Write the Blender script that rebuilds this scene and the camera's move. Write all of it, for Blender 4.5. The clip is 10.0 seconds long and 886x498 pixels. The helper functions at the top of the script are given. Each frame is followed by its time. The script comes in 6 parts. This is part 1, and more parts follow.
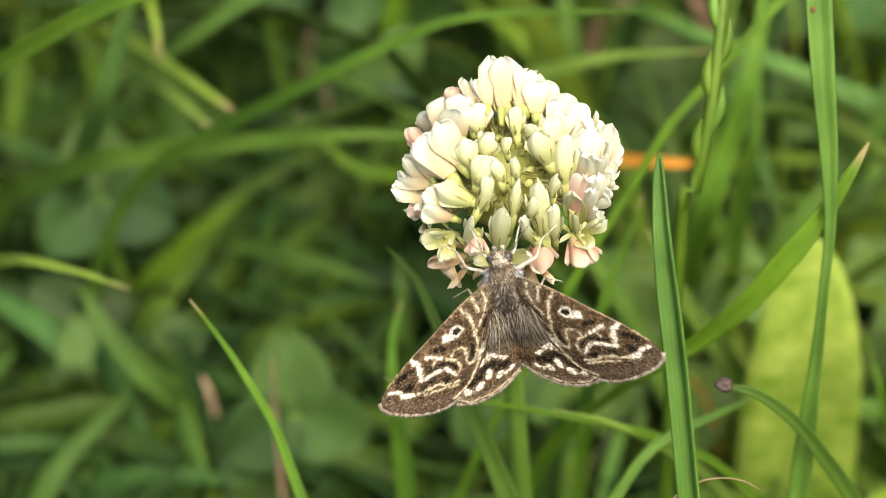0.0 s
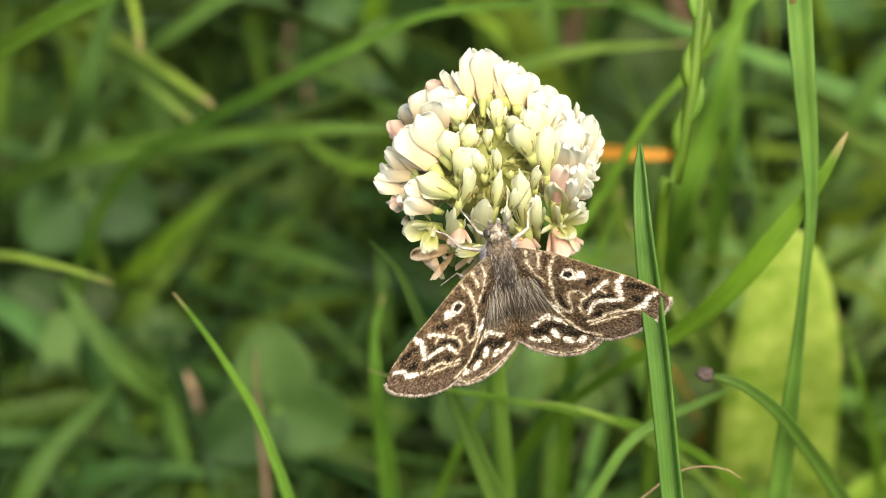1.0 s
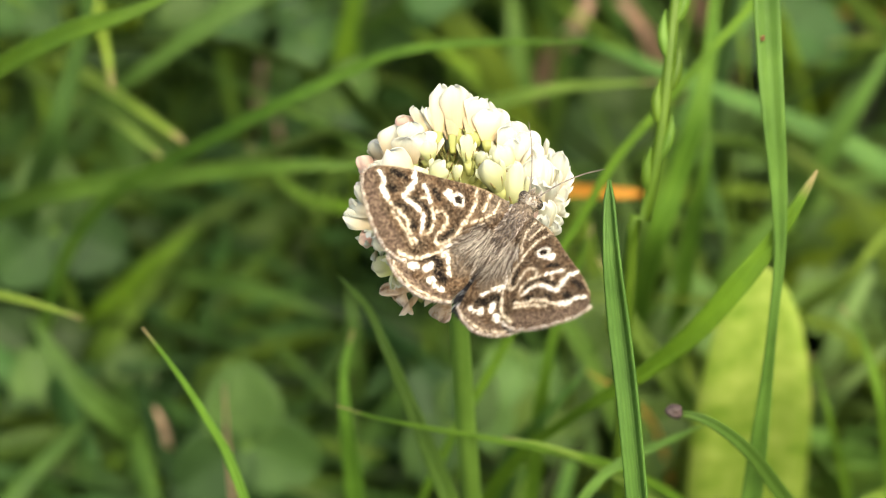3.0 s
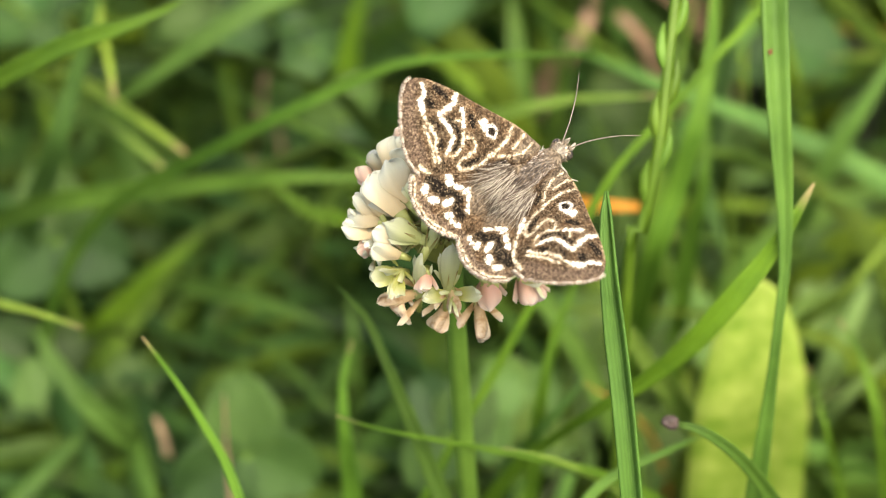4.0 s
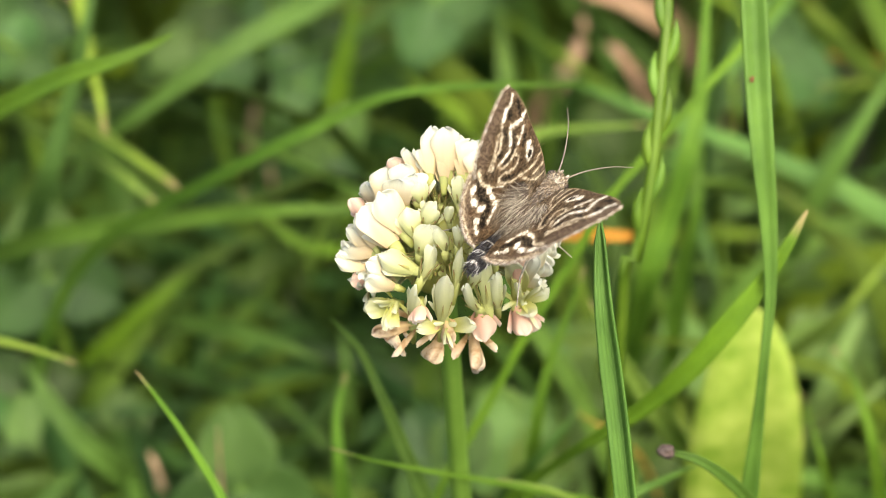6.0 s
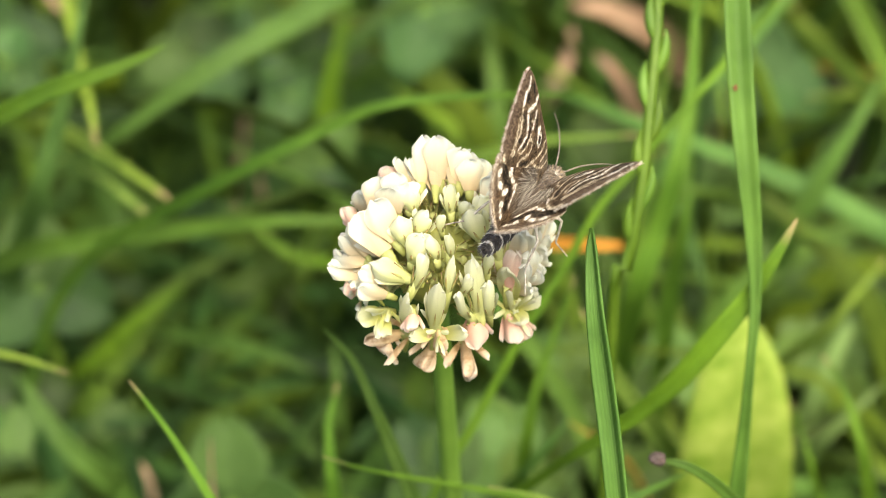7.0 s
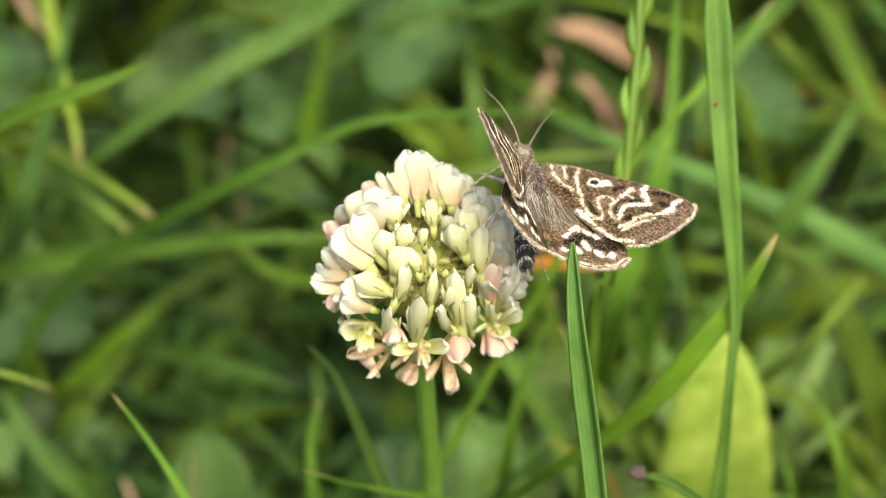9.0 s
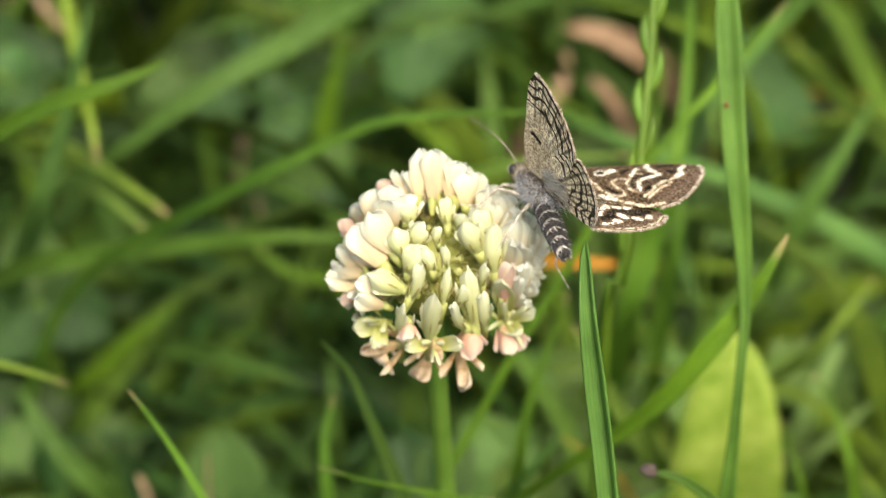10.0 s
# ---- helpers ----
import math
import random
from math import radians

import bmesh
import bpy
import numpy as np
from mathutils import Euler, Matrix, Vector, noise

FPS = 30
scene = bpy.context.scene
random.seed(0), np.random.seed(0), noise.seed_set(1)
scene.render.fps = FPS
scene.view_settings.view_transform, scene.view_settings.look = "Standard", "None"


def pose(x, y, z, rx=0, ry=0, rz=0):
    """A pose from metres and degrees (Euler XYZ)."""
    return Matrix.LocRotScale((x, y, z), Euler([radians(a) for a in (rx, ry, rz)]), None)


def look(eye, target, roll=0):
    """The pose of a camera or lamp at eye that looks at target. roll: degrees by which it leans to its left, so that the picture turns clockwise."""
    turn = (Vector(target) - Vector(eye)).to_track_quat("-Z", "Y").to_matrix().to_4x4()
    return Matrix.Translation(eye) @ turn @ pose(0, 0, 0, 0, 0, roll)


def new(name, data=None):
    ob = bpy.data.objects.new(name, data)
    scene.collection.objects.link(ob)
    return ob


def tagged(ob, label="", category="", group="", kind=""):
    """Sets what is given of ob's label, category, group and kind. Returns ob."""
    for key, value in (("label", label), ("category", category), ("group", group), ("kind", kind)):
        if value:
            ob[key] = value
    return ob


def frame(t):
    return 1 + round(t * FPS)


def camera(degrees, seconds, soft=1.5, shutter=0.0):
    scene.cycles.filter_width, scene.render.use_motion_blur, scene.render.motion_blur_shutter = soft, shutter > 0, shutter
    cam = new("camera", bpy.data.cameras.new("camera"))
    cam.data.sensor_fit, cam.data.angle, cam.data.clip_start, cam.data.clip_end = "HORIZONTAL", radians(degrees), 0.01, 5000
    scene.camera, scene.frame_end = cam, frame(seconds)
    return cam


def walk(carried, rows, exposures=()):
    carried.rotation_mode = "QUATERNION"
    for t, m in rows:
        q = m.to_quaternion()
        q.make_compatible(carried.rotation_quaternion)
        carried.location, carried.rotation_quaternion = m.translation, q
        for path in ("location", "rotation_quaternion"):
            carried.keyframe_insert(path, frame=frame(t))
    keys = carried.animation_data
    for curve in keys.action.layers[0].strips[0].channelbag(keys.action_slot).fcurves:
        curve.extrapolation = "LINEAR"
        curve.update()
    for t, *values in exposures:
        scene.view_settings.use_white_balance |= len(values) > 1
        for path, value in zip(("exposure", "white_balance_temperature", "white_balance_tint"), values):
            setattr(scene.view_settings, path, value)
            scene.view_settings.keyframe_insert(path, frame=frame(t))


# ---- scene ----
# The camera: a long macro lens, held by hand about 43 cm from a clover head
cam = camera(10.0, 10.0, soft=0.85)
cam.data.dof.use_dof = True
cam.data.dof.focus_distance = 0.4175
cam.data.dof.aperture_fstop = 26
PATH = [
    (0, pose(0.001549, -0.318512, 0.359843, 48.4084, 0.1405, 1.0587)),
    (0.5, pose(0.001369, -0.318745, 0.359793, 48.3930, 0.2781, 0.8915)),
    (1, pose(0.000699, -0.321109, 0.361032, 48.4243, 0.2109, 0.5692)),
    (1.5, pose(0.001018, -0.321446, 0.360670, 48.5645, 0.0817, 0.5314)),
    (2, pose(0.001709, -0.321548, 0.360565, 48.6962, 0.0201, 0.5660)),
    (2.5, pose(0.001165, -0.320764, 0.359757, 48.8352, -0.0796, 0.4548)),
    (4, pose(0.002511, -0.323841, 0.360791, 49.2156, -0.2743, 0.8194)),
    (4.5, pose(0.002685, -0.322986, 0.360731, 49.3575, 0.0149, 0.5249)),
    (5, pose(0.001794, -0.323392, 0.359794, 49.5642, -0.0290, 0.4592)),
    (6.5, pose(0.001631, -0.324014, 0.360437, 49.6459, 0.0965, 0.1959)),
    (7, pose(0.000886, -0.325718, 0.360449, 49.8607, 0.0376, 0.0488)),
    (7.5, pose(0.000760, -0.326138, 0.360151, 50.0000, 0.0000, 0.0000)),
    (8, pose(0.000633, -0.326722, 0.360433, 50.0859, -0.0228, -0.0265)),
    (8.5, pose(0.000656, -0.328072, 0.360544, 50.2151, -0.1044, -0.0667)),
    (9, pose(0.000438, -0.329366, 0.360479, 50.3326, -0.2288, -0.0702)),
    (9.5, pose(-0.000687, -0.331092, 0.361405, 50.3162, -0.3082, 0.1332)),
    (10, pose(0.000581, -0.332774, 0.362138, 50.4283, -0.3434, 0.2520)),
]
walk(cam, PATH, [(0, 1.36, 7050, 5), (2.7, 1.36, 7050, 5), (3.8, 1.63, 7050, 5), (6.5, 1.63, 7050, 5), (7.5, 1.51, 7050, 5), (9, 1.42, 7050, 4), (10, 1.28, 7050, 4)])

# ---- world and sun ----
SUN_UP, SUN_TURN = 59, 153
world = bpy.data.worlds.new("sky")
scene.world = world
world.use_nodes = True
sky = world.node_tree.nodes.new("ShaderNodeTexSky")
sky.sky_type = 'NISHITA'
sky.sun_disc = False
sky.air_density, sky.dust_density, sky.ozone_density = 0.8, 5.0, 0.6
sky.sun_elevation = radians(SUN_UP)
sky.sun_rotation = radians(SUN_TURN)
background = world.node_tree.nodes["Background"]
background.inputs["Strength"].default_value = 0.15
world.node_tree.links.new(sky.outputs["Color"], background.inputs["Color"])
sun = new("sun", bpy.data.lights.new("sun", 'SUN'))
sun.data.energy = 2.1
sun.data.angle = radians(44)
sun.data.color = (1.0, 0.94, 0.84)
sun_way = Vector((math.sin(radians(SUN_TURN)) * math.cos(radians(SUN_UP)), math.cos(radians(SUN_TURN)) * math.cos(radians(SUN_UP)), math.sin(radians(SUN_UP))))
sun.matrix_world = look(sun_way * 3, (0, 0, 0))

# ---- places: millimetres across, down and deeper along the slope of sight round the clover head ----
MM = 0.001
HEIGHT = 0.085
SLOPE = radians(40)
ACROSS = np.array((1, 0, 0))
DOWN = np.array((0, -math.sin(SLOPE), -math.cos(SLOPE)))
DEEP = np.array((0, math.cos(SLOPE), -math.sin(SLOPE)))
CORE = np.array((-0.76, 1.14, 0))
ORIGIN = np.array((0, 0, HEIGHT)) - MM * (CORE[0] * ACROSS + CORE[1] * DOWN)


def at(a, d, e):
    return ORIGIN + MM * (a * ACROSS + d * DOWN + e * DEEP)


# ---- meshes ----
def mesh_of(name, verts, faces, uvs=None, colours=None, smooth=True):
    me = bpy.data.meshes.new(name)
    me.from_pydata([tuple(v) for v in verts], [], [tuple(f) for f in faces])
    if uvs is not None:
        layer = me.uv_layers.new(name="uv")
        index = np.empty(len(me.loops), dtype=np.int32)
        me.loops.foreach_get("vertex_index", index)
        layer.data.foreach_set("uv", np.asarray(uvs, dtype=np.float32)[index].ravel())
    if colours is not None:
        layer = me.color_attributes.new("pigment", 'FLOAT_COLOR', 'POINT')
        c = np.ones((len(verts), 4), dtype=np.float32)
        c[:, :3] = colours
        layer.data.foreach_set("color", c.ravel())
    if smooth:
        me.polygons.foreach_set("use_smooth", np.ones(len(me.polygons), dtype=bool))
    me.update()
    return me


def part(name, me, material, parent=None, label=""):
    ob = new(name, me)
    if material is not None and len(me.materials) == 0:
        me.materials.append(material)
    if parent is not None:
        ob.parent = parent
    return tagged(ob, label)


def join(pieces):
    """Joins (verts, faces, uvs) triples into one."""
    vs, fs, us, k = [], [], [], 0
    for v, f, u in pieces:
        vs.append(np.asarray(v))
        us.append(np.asarray(u))
        fs += [tuple(i + k for i in q) for q in f]
        k += len(v)
    return np.concatenate(vs), fs, np.concatenate(us)


def sheet(grid, thick, crisp=False):
    """A closed thin body round a grid of points: verts, faces, uvs; the first half of the verts is the upper side."""
    g = np.asarray(grid, dtype=float)
    n, m = g.shape[:2]
    du = np.gradient(g, axis=0)
    dv = np.gradient(g, axis=1)
    nor = np.cross(du, dv)
    nor /= np.linalg.norm(nor, axis=2, keepdims=True) + 1e-12
    verts = np.concatenate([(g + nor * thick / 2).reshape(-1, 3), (g - nor * thick / 2).reshape(-1, 3)])
    k = n * m
    i, j = np.meshgrid(np.arange(n - 1), np.arange(m - 1), indexing="ij")
    a = (i * m + j).ravel()
    top = np.stack([a, a + m, a + m + 1, a + 1], 1)
    faces = top.tolist() + (top[:, ::-1] + k).tolist()
    rim = [r * m for r in range(n)] + [(n - 1) * m + c for c in range(1, m)] + [r * m + m - 1 for r in range(n - 2, -1, -1)] + [c for c in range(m - 2, 0, -1)]
    for p, q in zip(rim, rim[1:] + rim[:1]):
        faces.append([q, p, p + k, q + k])
    u, v = np.meshgrid(np.linspace(0, 1, n), np.linspace(0, 1, m), indexing="ij")
    uv = np.stack([v.ravel(), u.ravel()], 1)
    if crisp:
        # the rim keeps its own corners, so that the flat sides shade cleanly up to the edge
        c = len(rim)
        faces = faces[:2 * len(top)] + [[2 * k + (i + 1) % c, 2 * k + i, 2 * k + c + i, 2 * k + c + (i + 1) % c] for i in range(c)]
        own = np.array(rim)
        return np.concatenate([verts, verts[own], verts[own + k]]), faces, np.concatenate([uv, uv, uv[own], uv[own]])
    return verts, faces, np.concatenate([uv, uv])


def spline(points, count):
    """A smooth line through the points, evenly stepped."""
    p = np.asarray(points, dtype=float)
    if len(p) == 2:
        return p[0] + np.linspace(0, 1, count)[:, None] * (p[1] - p[0])
    q = np.concatenate([[2 * p[0] - p[1]], p, [2 * p[-1] - p[-2]]])
    out = []
    for s in np.linspace(0, len(p) - 1 - 1e-9, count * 4):
        i, f = int(s), s - int(s)
        a, b, c, d = q[i], q[i + 1], q[i + 2], q[i + 3]
        out.append(0.5 * (2 * b + (c - a) * f + (2 * a - 5 * b + 4 * c - d) * f * f + (3 * b - a - 3 * c + d) * f ** 3))
    out = np.array(out)
    length = np.concatenate([[0], np.cumsum(np.linalg.norm(np.diff(out, axis=0), axis=1))])
    want = np.linspace(0, length[-1], count)
    return np.stack([np.interp(want, length, out[:, k]) for k in range(out.shape[1])], 1)


def tube(points, radii, sides=8):
    """A round rod along a line: verts, faces, uvs."""
    p = np.asarray(points, dtype=float)
    r = np.broadcast_to(np.asarray(radii, dtype=float), (len(p),))
    t = np.gradient(p, axis=0)
    t /= np.linalg.norm(t, axis=1, keepdims=True) + 1e-12
    ref = np.array((0.31, 0.87, 0.39))
    a = np.cross(t, ref)
    a /= np.linalg.norm(a, axis=1, keepdims=True) + 1e-12
    b = np.cross(t, a)
    ang = np.linspace(0, 2 * math.pi, sides, endpoint=False)
    v = p[:, None] + r[:, None, None] * (np.cos(ang)[None, :, None] * a[:, None] + np.sin(ang)[None, :, None] * b[:, None])
    n = len(p)
    faces = [[i * sides + j, i * sides + (j + 1) % sides, (i + 1) * sides + (j + 1) % sides, (i + 1) * sides + j] for i in range(n - 1) for j in range(sides)]
    faces += [list(range(sides))[::-1], [(n - 1) * sides + j for j in range(sides)]]
    uv = np.stack(np.meshgrid(np.linspace(0, 1, n), np.linspace(0, 1, sides), indexing="ij")[::-1], -1).reshape(-1, 2)
    return v.reshape(-1, 3), faces, uv


# ---- materials ----
def nodes_of(name):
    m = bpy.data.materials.new(name)
    m.use_nodes = True
    t = m.node_tree
    t.nodes.clear()
    return m, t


def link(t, a, b):
    t.links.new(a, b)


def noise_of(t, scale, detail=4.0, stretch=None, source="Object"):
    co = t.nodes.new("ShaderNodeTexCoord")
    n = t.nodes.new("ShaderNodeTexNoise")
    n.inputs["Scale"].default_value = scale
    n.inputs["Detail"].default_value = detail
    out = co.outputs[source]
    if stretch:
        mp = t.nodes.new("ShaderNodeMapping")
        mp.inputs["Scale"].default_value = stretch
        link(t, out, mp.inputs["Vector"])
        out = mp.outputs["Vector"]
    link(t, out, n.inputs["Vector"])
    return n.outputs["Fac"]


def ramp_of(t, fac, stops):
    r = t.nodes.new("ShaderNodeValToRGB")
    e = r.color_ramp.elements
    for k, (pos, col) in enumerate(stops):
        el = e[k] if k < 2 else e.new(pos)
        el.position, el.color = pos, (*col, 1)
    link(t, fac, r.inputs["Fac"])
    return r.outputs["Color"]


def mix_of(t, fac, a, b, way='MIX'):
    m = t.nodes.new("ShaderNodeMix")
    m.data_type, m.blend_type = 'RGBA', way
    for value, socket in ((fac, m.inputs["Factor"]), (a, m.inputs["A"]), (b, m.inputs["B"])):
        sock = socket
        if socket.name in ("A", "B"):
            sock = m.inputs[6] if socket.name == "A" else m.inputs[7]
        if isinstance(value, bpy.types.NodeSocket):
            link(t, value, sock)
        elif isinstance(value, tuple):
            sock.default_value = (*value, 1)
        else:
            sock.default_value = value
    return m.outputs[2]


def finish(m, t, colour, rough=0.5, through_light=0.0, bump=None, bump_size=0.0002, sheen=0.0, spec=0.5):
    """A surface of that colour; a part of the light may pass through it."""
    b = t.nodes.new("ShaderNodeBsdfPrincipled")
    out = t.nodes.new("ShaderNodeOutputMaterial")
    b.inputs["Roughness"].default_value = rough
    b.inputs["Specular IOR Level"].default_value = spec
    b.inputs["Sheen Weight"].default_value = sheen
    if isinstance(colour, tuple):
        b.inputs["Base Color"].default_value = (*colour, 1)
    else:
        link(t, colour, b.inputs["Base Color"])
    if bump is not None:
        bp = t.nodes.new("ShaderNodeBump")
        bp.inputs["Strength"].default_value = 0.5
        bp.inputs["Distance"].default_value = bump_size
        link(t, bump, bp.inputs["Height"])
        link(t, bp.outputs["Normal"], b.inputs["Normal"])
    shader = b.outputs["BSDF"]
    if through_light:
        tr = t.nodes.new("ShaderNodeBsdfTranslucent")
        if isinstance(colour, tuple):
            tr.inputs["Color"].default_value = (*colour, 1)
        else:
            link(t, colour, tr.inputs["Color"])
        mx = t.nodes.new("ShaderNodeMixShader")
        mx.inputs["Fac"].default_value = through_light
        link(t, shader, mx.inputs[1])
        link(t, tr.outputs["BSDF"], mx.inputs[2])
        shader = mx.outputs["Shader"]
    link(t, shader, out.inputs["Surface"])
    return m


def leaf_material(name, dark, light, vein=14.0, through_light=0.35, tip=None, rough=0.55, per="Random", spec=0.28, spread=0.22, veined_by=0.2, mottle=180.0):
    """A green blade: fine lengthwise veins, mottling, its own hue for each blade, and perhaps a dry tip."""
    m, t = nodes_of(name)
    uv = t.nodes.new("ShaderNodeUVMap")
    uv.uv_map = "uv"
    sep = t.nodes.new("ShaderNodeSeparateXYZ")
    link(t, uv.outputs["UV"], sep.inputs["Vector"])
    wave = t.nodes.new("ShaderNodeMath")
    wave.operation = 'MULTIPLY'
    wave.inputs[1].default_value = vein * 6.283
    link(t, sep.outputs["X"], wave.inputs[0])
    sine = t.nodes.new("ShaderNodeMath")
    sine.operation = 'SINE'
    link(t, wave.outputs[0], sine.inputs[0])
    half = t.nodes.new("ShaderNodeMath")
    half.operation = 'MULTIPLY_ADD'
    half.inputs[1].default_value = 0.5
    half.inputs[2].default_value = 0.5
    link(t, sine.outputs[0], half.inputs[0])
    patch = noise_of(t, mottle, 3.0)
    colour = ramp_of(t, patch, [(0.3, dark), (0.7, light)])
    darker = tuple(c * 0.72 for c in dark)
    veined = t.nodes.new("ShaderNodeMath")
    veined.operation = 'MULTIPLY'
    veined.inputs[1].default_value = veined_by
    link(t, half.outputs[0], veined.inputs[0])
    colour = mix_of(t, veined.outputs[0], colour, darker)
    if per == "Random":
        info = t.nodes.new("ShaderNodeObjectInfo")
        own = info.outputs["Random"]
    else:
        info = t.nodes.new("ShaderNodeNewGeometry")
        own = info.outputs["Random Per Island"]
    hue = t.nodes.new("ShaderNodeHueSaturation")
    span = t.nodes.new("ShaderNodeMapRange")
    span.inputs["To Min"].default_value = 1 - spread
    span.inputs["To Max"].default_value = 1 + spread
    link(t, own, span.inputs["Value"])
    link(t, span.outputs["Result"], hue.inputs["Value"])
    # a second draw from the same number: some blades bluer and duller, some yellower
    again = t.nodes.new("ShaderNodeMath")
    again.operation = 'MULTIPLY'
    again.inputs[1].default_value = 17.3
    link(t, own, again.inputs[0])
    part_of = t.nodes.new("ShaderNodeMath")
    part_of.operation = 'FRACT'
    link(t, again.outputs[0], part_of.inputs[0])
    for socket, low, high in (("Hue", 0.5 - spread * 0.05, 0.5 + spread * 0.035), ("Saturation", 1.06, 1.04 - spread * 0.22)):
        shift = t.nodes.new("ShaderNodeMapRange")
        shift.inputs["To Min"].default_value = low
        shift.inputs["To Max"].default_value = high
        link(t, part_of.outputs[0], shift.inputs["Value"])
        link(t, shift.outputs["Result"], hue.inputs[socket])
    link(t, colour, hue.inputs["Color"])
    colour = hue.outputs["Color"]
    if tip:
        edge = t.nodes.new("ShaderNodeMapRange")
        edge.inputs["From Min"].default_value = tip[1]
        edge.inputs["From Max"].default_value = 1.0
        link(t, sep.outputs["Y"], edge.inputs["Value"])
        colour = mix_of(t, edge.outputs["Result"], colour, tip[0])
    return finish(m, t, colour, rough, through_light, bump=half.outputs[0], bump_size=0.00006, spec=spec)


BLADE = leaf_material("grass_blade", (0.075, 0.16, 0.014), (0.14, 0.27, 0.026), tip=((0.42, 0.30, 0.16), 0.97))
BLUE_BLADE = leaf_material("bluish_blade", (0.056, 0.125, 0.018), (0.10, 0.20, 0.032), vein=9)
YELLOW_BLADE = leaf_material("yellow_green_blade", (0.15, 0.24, 0.035), (0.23, 0.33, 0.06), tip=((0.5, 0.36, 0.20), 0.975))
DULL_BLADE = leaf_material("dull_blade", (0.058, 0.128, 0.011), (0.105, 0.20, 0.019))
FAR_BLADE = leaf_material("far_blade", (0.051, 0.109, 0.019), (0.090, 0.174, 0.037), vein=6, spec=0.2)
BRIGHT_LEAF = leaf_material("bright_leaf", (0.19, 0.33, 0.035), (0.47, 0.58, 0.13), vein=3, through_light=0.5, veined_by=0.1, mottle=420.0)
PALE_LEAF = leaf_material("pale_leaf", (0.13, 0.22, 0.065), (0.20, 0.31, 0.10), vein=6, through_light=0.4)
CLOVER_LEAF = leaf_material("clover_leaf", (0.025, 0.058, 0.012), (0.047, 0.097, 0.022), vein=7, through_light=0.25, spec=0.18, spread=0.45)
LIGHT_CLOVER = leaf_material("light_clover_leaf", (0.052, 0.106, 0.020), (0.092, 0.164, 0.036), vein=7, through_light=0.3, spec=0.2, spread=0.35)
STRAW = leaf_material("dry_straw", (0.44, 0.21, 0.035), (0.62, 0.33, 0.07), vein=6, through_light=0.15)
DEAD = leaf_material("dead_leaf", (0.30, 0.20, 0.12), (0.46, 0.33, 0.22), vein=6, through_light=0.2)
SWARD_BLADE = leaf_material("sward_blade", (0.060, 0.125, 0.013), (0.114, 0.212, 0.024), through_light=0.4, spread=0.6)
SWARD = leaf_material("sward", (0.060, 0.125, 0.013), (0.114, 0.212, 0.024), through_light=0.4, per="Island", spread=0.6)
# dark green with the shade low in the sward put into it
SHADED_LEAF = leaf_material("shaded_leaf", (0.015, 0.039, 0.006), (0.037, 0.080, 0.012), vein=5, through_light=0.2, per="Island", spec=0.12, spread=0.6)
SPIKE_GREEN = leaf_material("spike_green", (0.048, 0.105, 0.009), (0.09, 0.165, 0.019), vein=4, through_light=0.12)
RIB = leaf_material("midrib", (0.10, 0.19, 0.045), (0.16, 0.27, 0.07), vein=1, through_light=0.2)
STALK = leaf_material("flower_stalk", (0.085, 0.16, 0.02), (0.14, 0.24, 0.035), vein=5, through_light=0.2)


def soil_material():
    m, t = nodes_of("soil")
    n = noise_of(t, 160.0, 8.0)
    c = ramp_of(t, n, [(0.3, (0.010, 0.017, 0.005)), (0.55, (0.022, 0.034, 0.010)), (0.75, (0.05, 0.045, 0.024))])
    return finish(m, t, c, 0.95, bump=noise_of(t, 500.0, 6.0), bump_size=0.002)


SOIL = soil_material()


def petal_material(name, base, mid, tip, streak=0.0):
    """A petal that changes from its claw to its rim, with faint veins."""
    m, t = nodes_of(name)
    uv = t.nodes.new("ShaderNodeUVMap")
    uv.uv_map = "uv"
    sep = t.nodes.new("ShaderNodeSeparateXYZ")
    link(t, uv.outputs["UV"], sep.inputs["Vector"])
    c = ramp_of(t, sep.outputs["Y"], [(0.0, base), (1.0, tip), (0.24, tuple(b * 0.7 + m * 0.3 for b, m in zip(base, mid))), (0.58, mid)])
    vein = noise_of(t, 5.0, 2.0, stretch=(9.0, 0.6, 1.0), source="UV")
    c = mix_of(t, ramp_of(t, vein, [(0.45, (0, 0, 0)), (0.75, (0.35, 0.35, 0.35))]), c, tuple(x * 0.8 for x in mid))
    if streak:
        blot = noise_of(t, 1100.0, 3.0)
        c = mix_of(t, ramp_of(t, blot, [(0.48, (0, 0, 0)), (0.62, (streak, streak, streak))]), c, (0.40, 0.20, 0.06))
    info = t.nodes.new("ShaderNodeObjectInfo")
    hue = t.nodes.new("ShaderNodeHueSaturation")
    span = t.nodes.new("ShaderNodeMapRange")
    span.inputs["To Min"].default_value = 0.84
    span.inputs["To Max"].default_value = 1.05
    link(t, info.outputs["Random"], span.inputs["Value"])
    link(t, span.outputs["Result"], hue.inputs["Value"])
    link(t, c, hue.inputs["Color"])
    return finish(m, t, hue.outputs["Color"], 0.5, 0.54, bump=vein, bump_size=0.00005, sheen=0.1, spec=0.3)


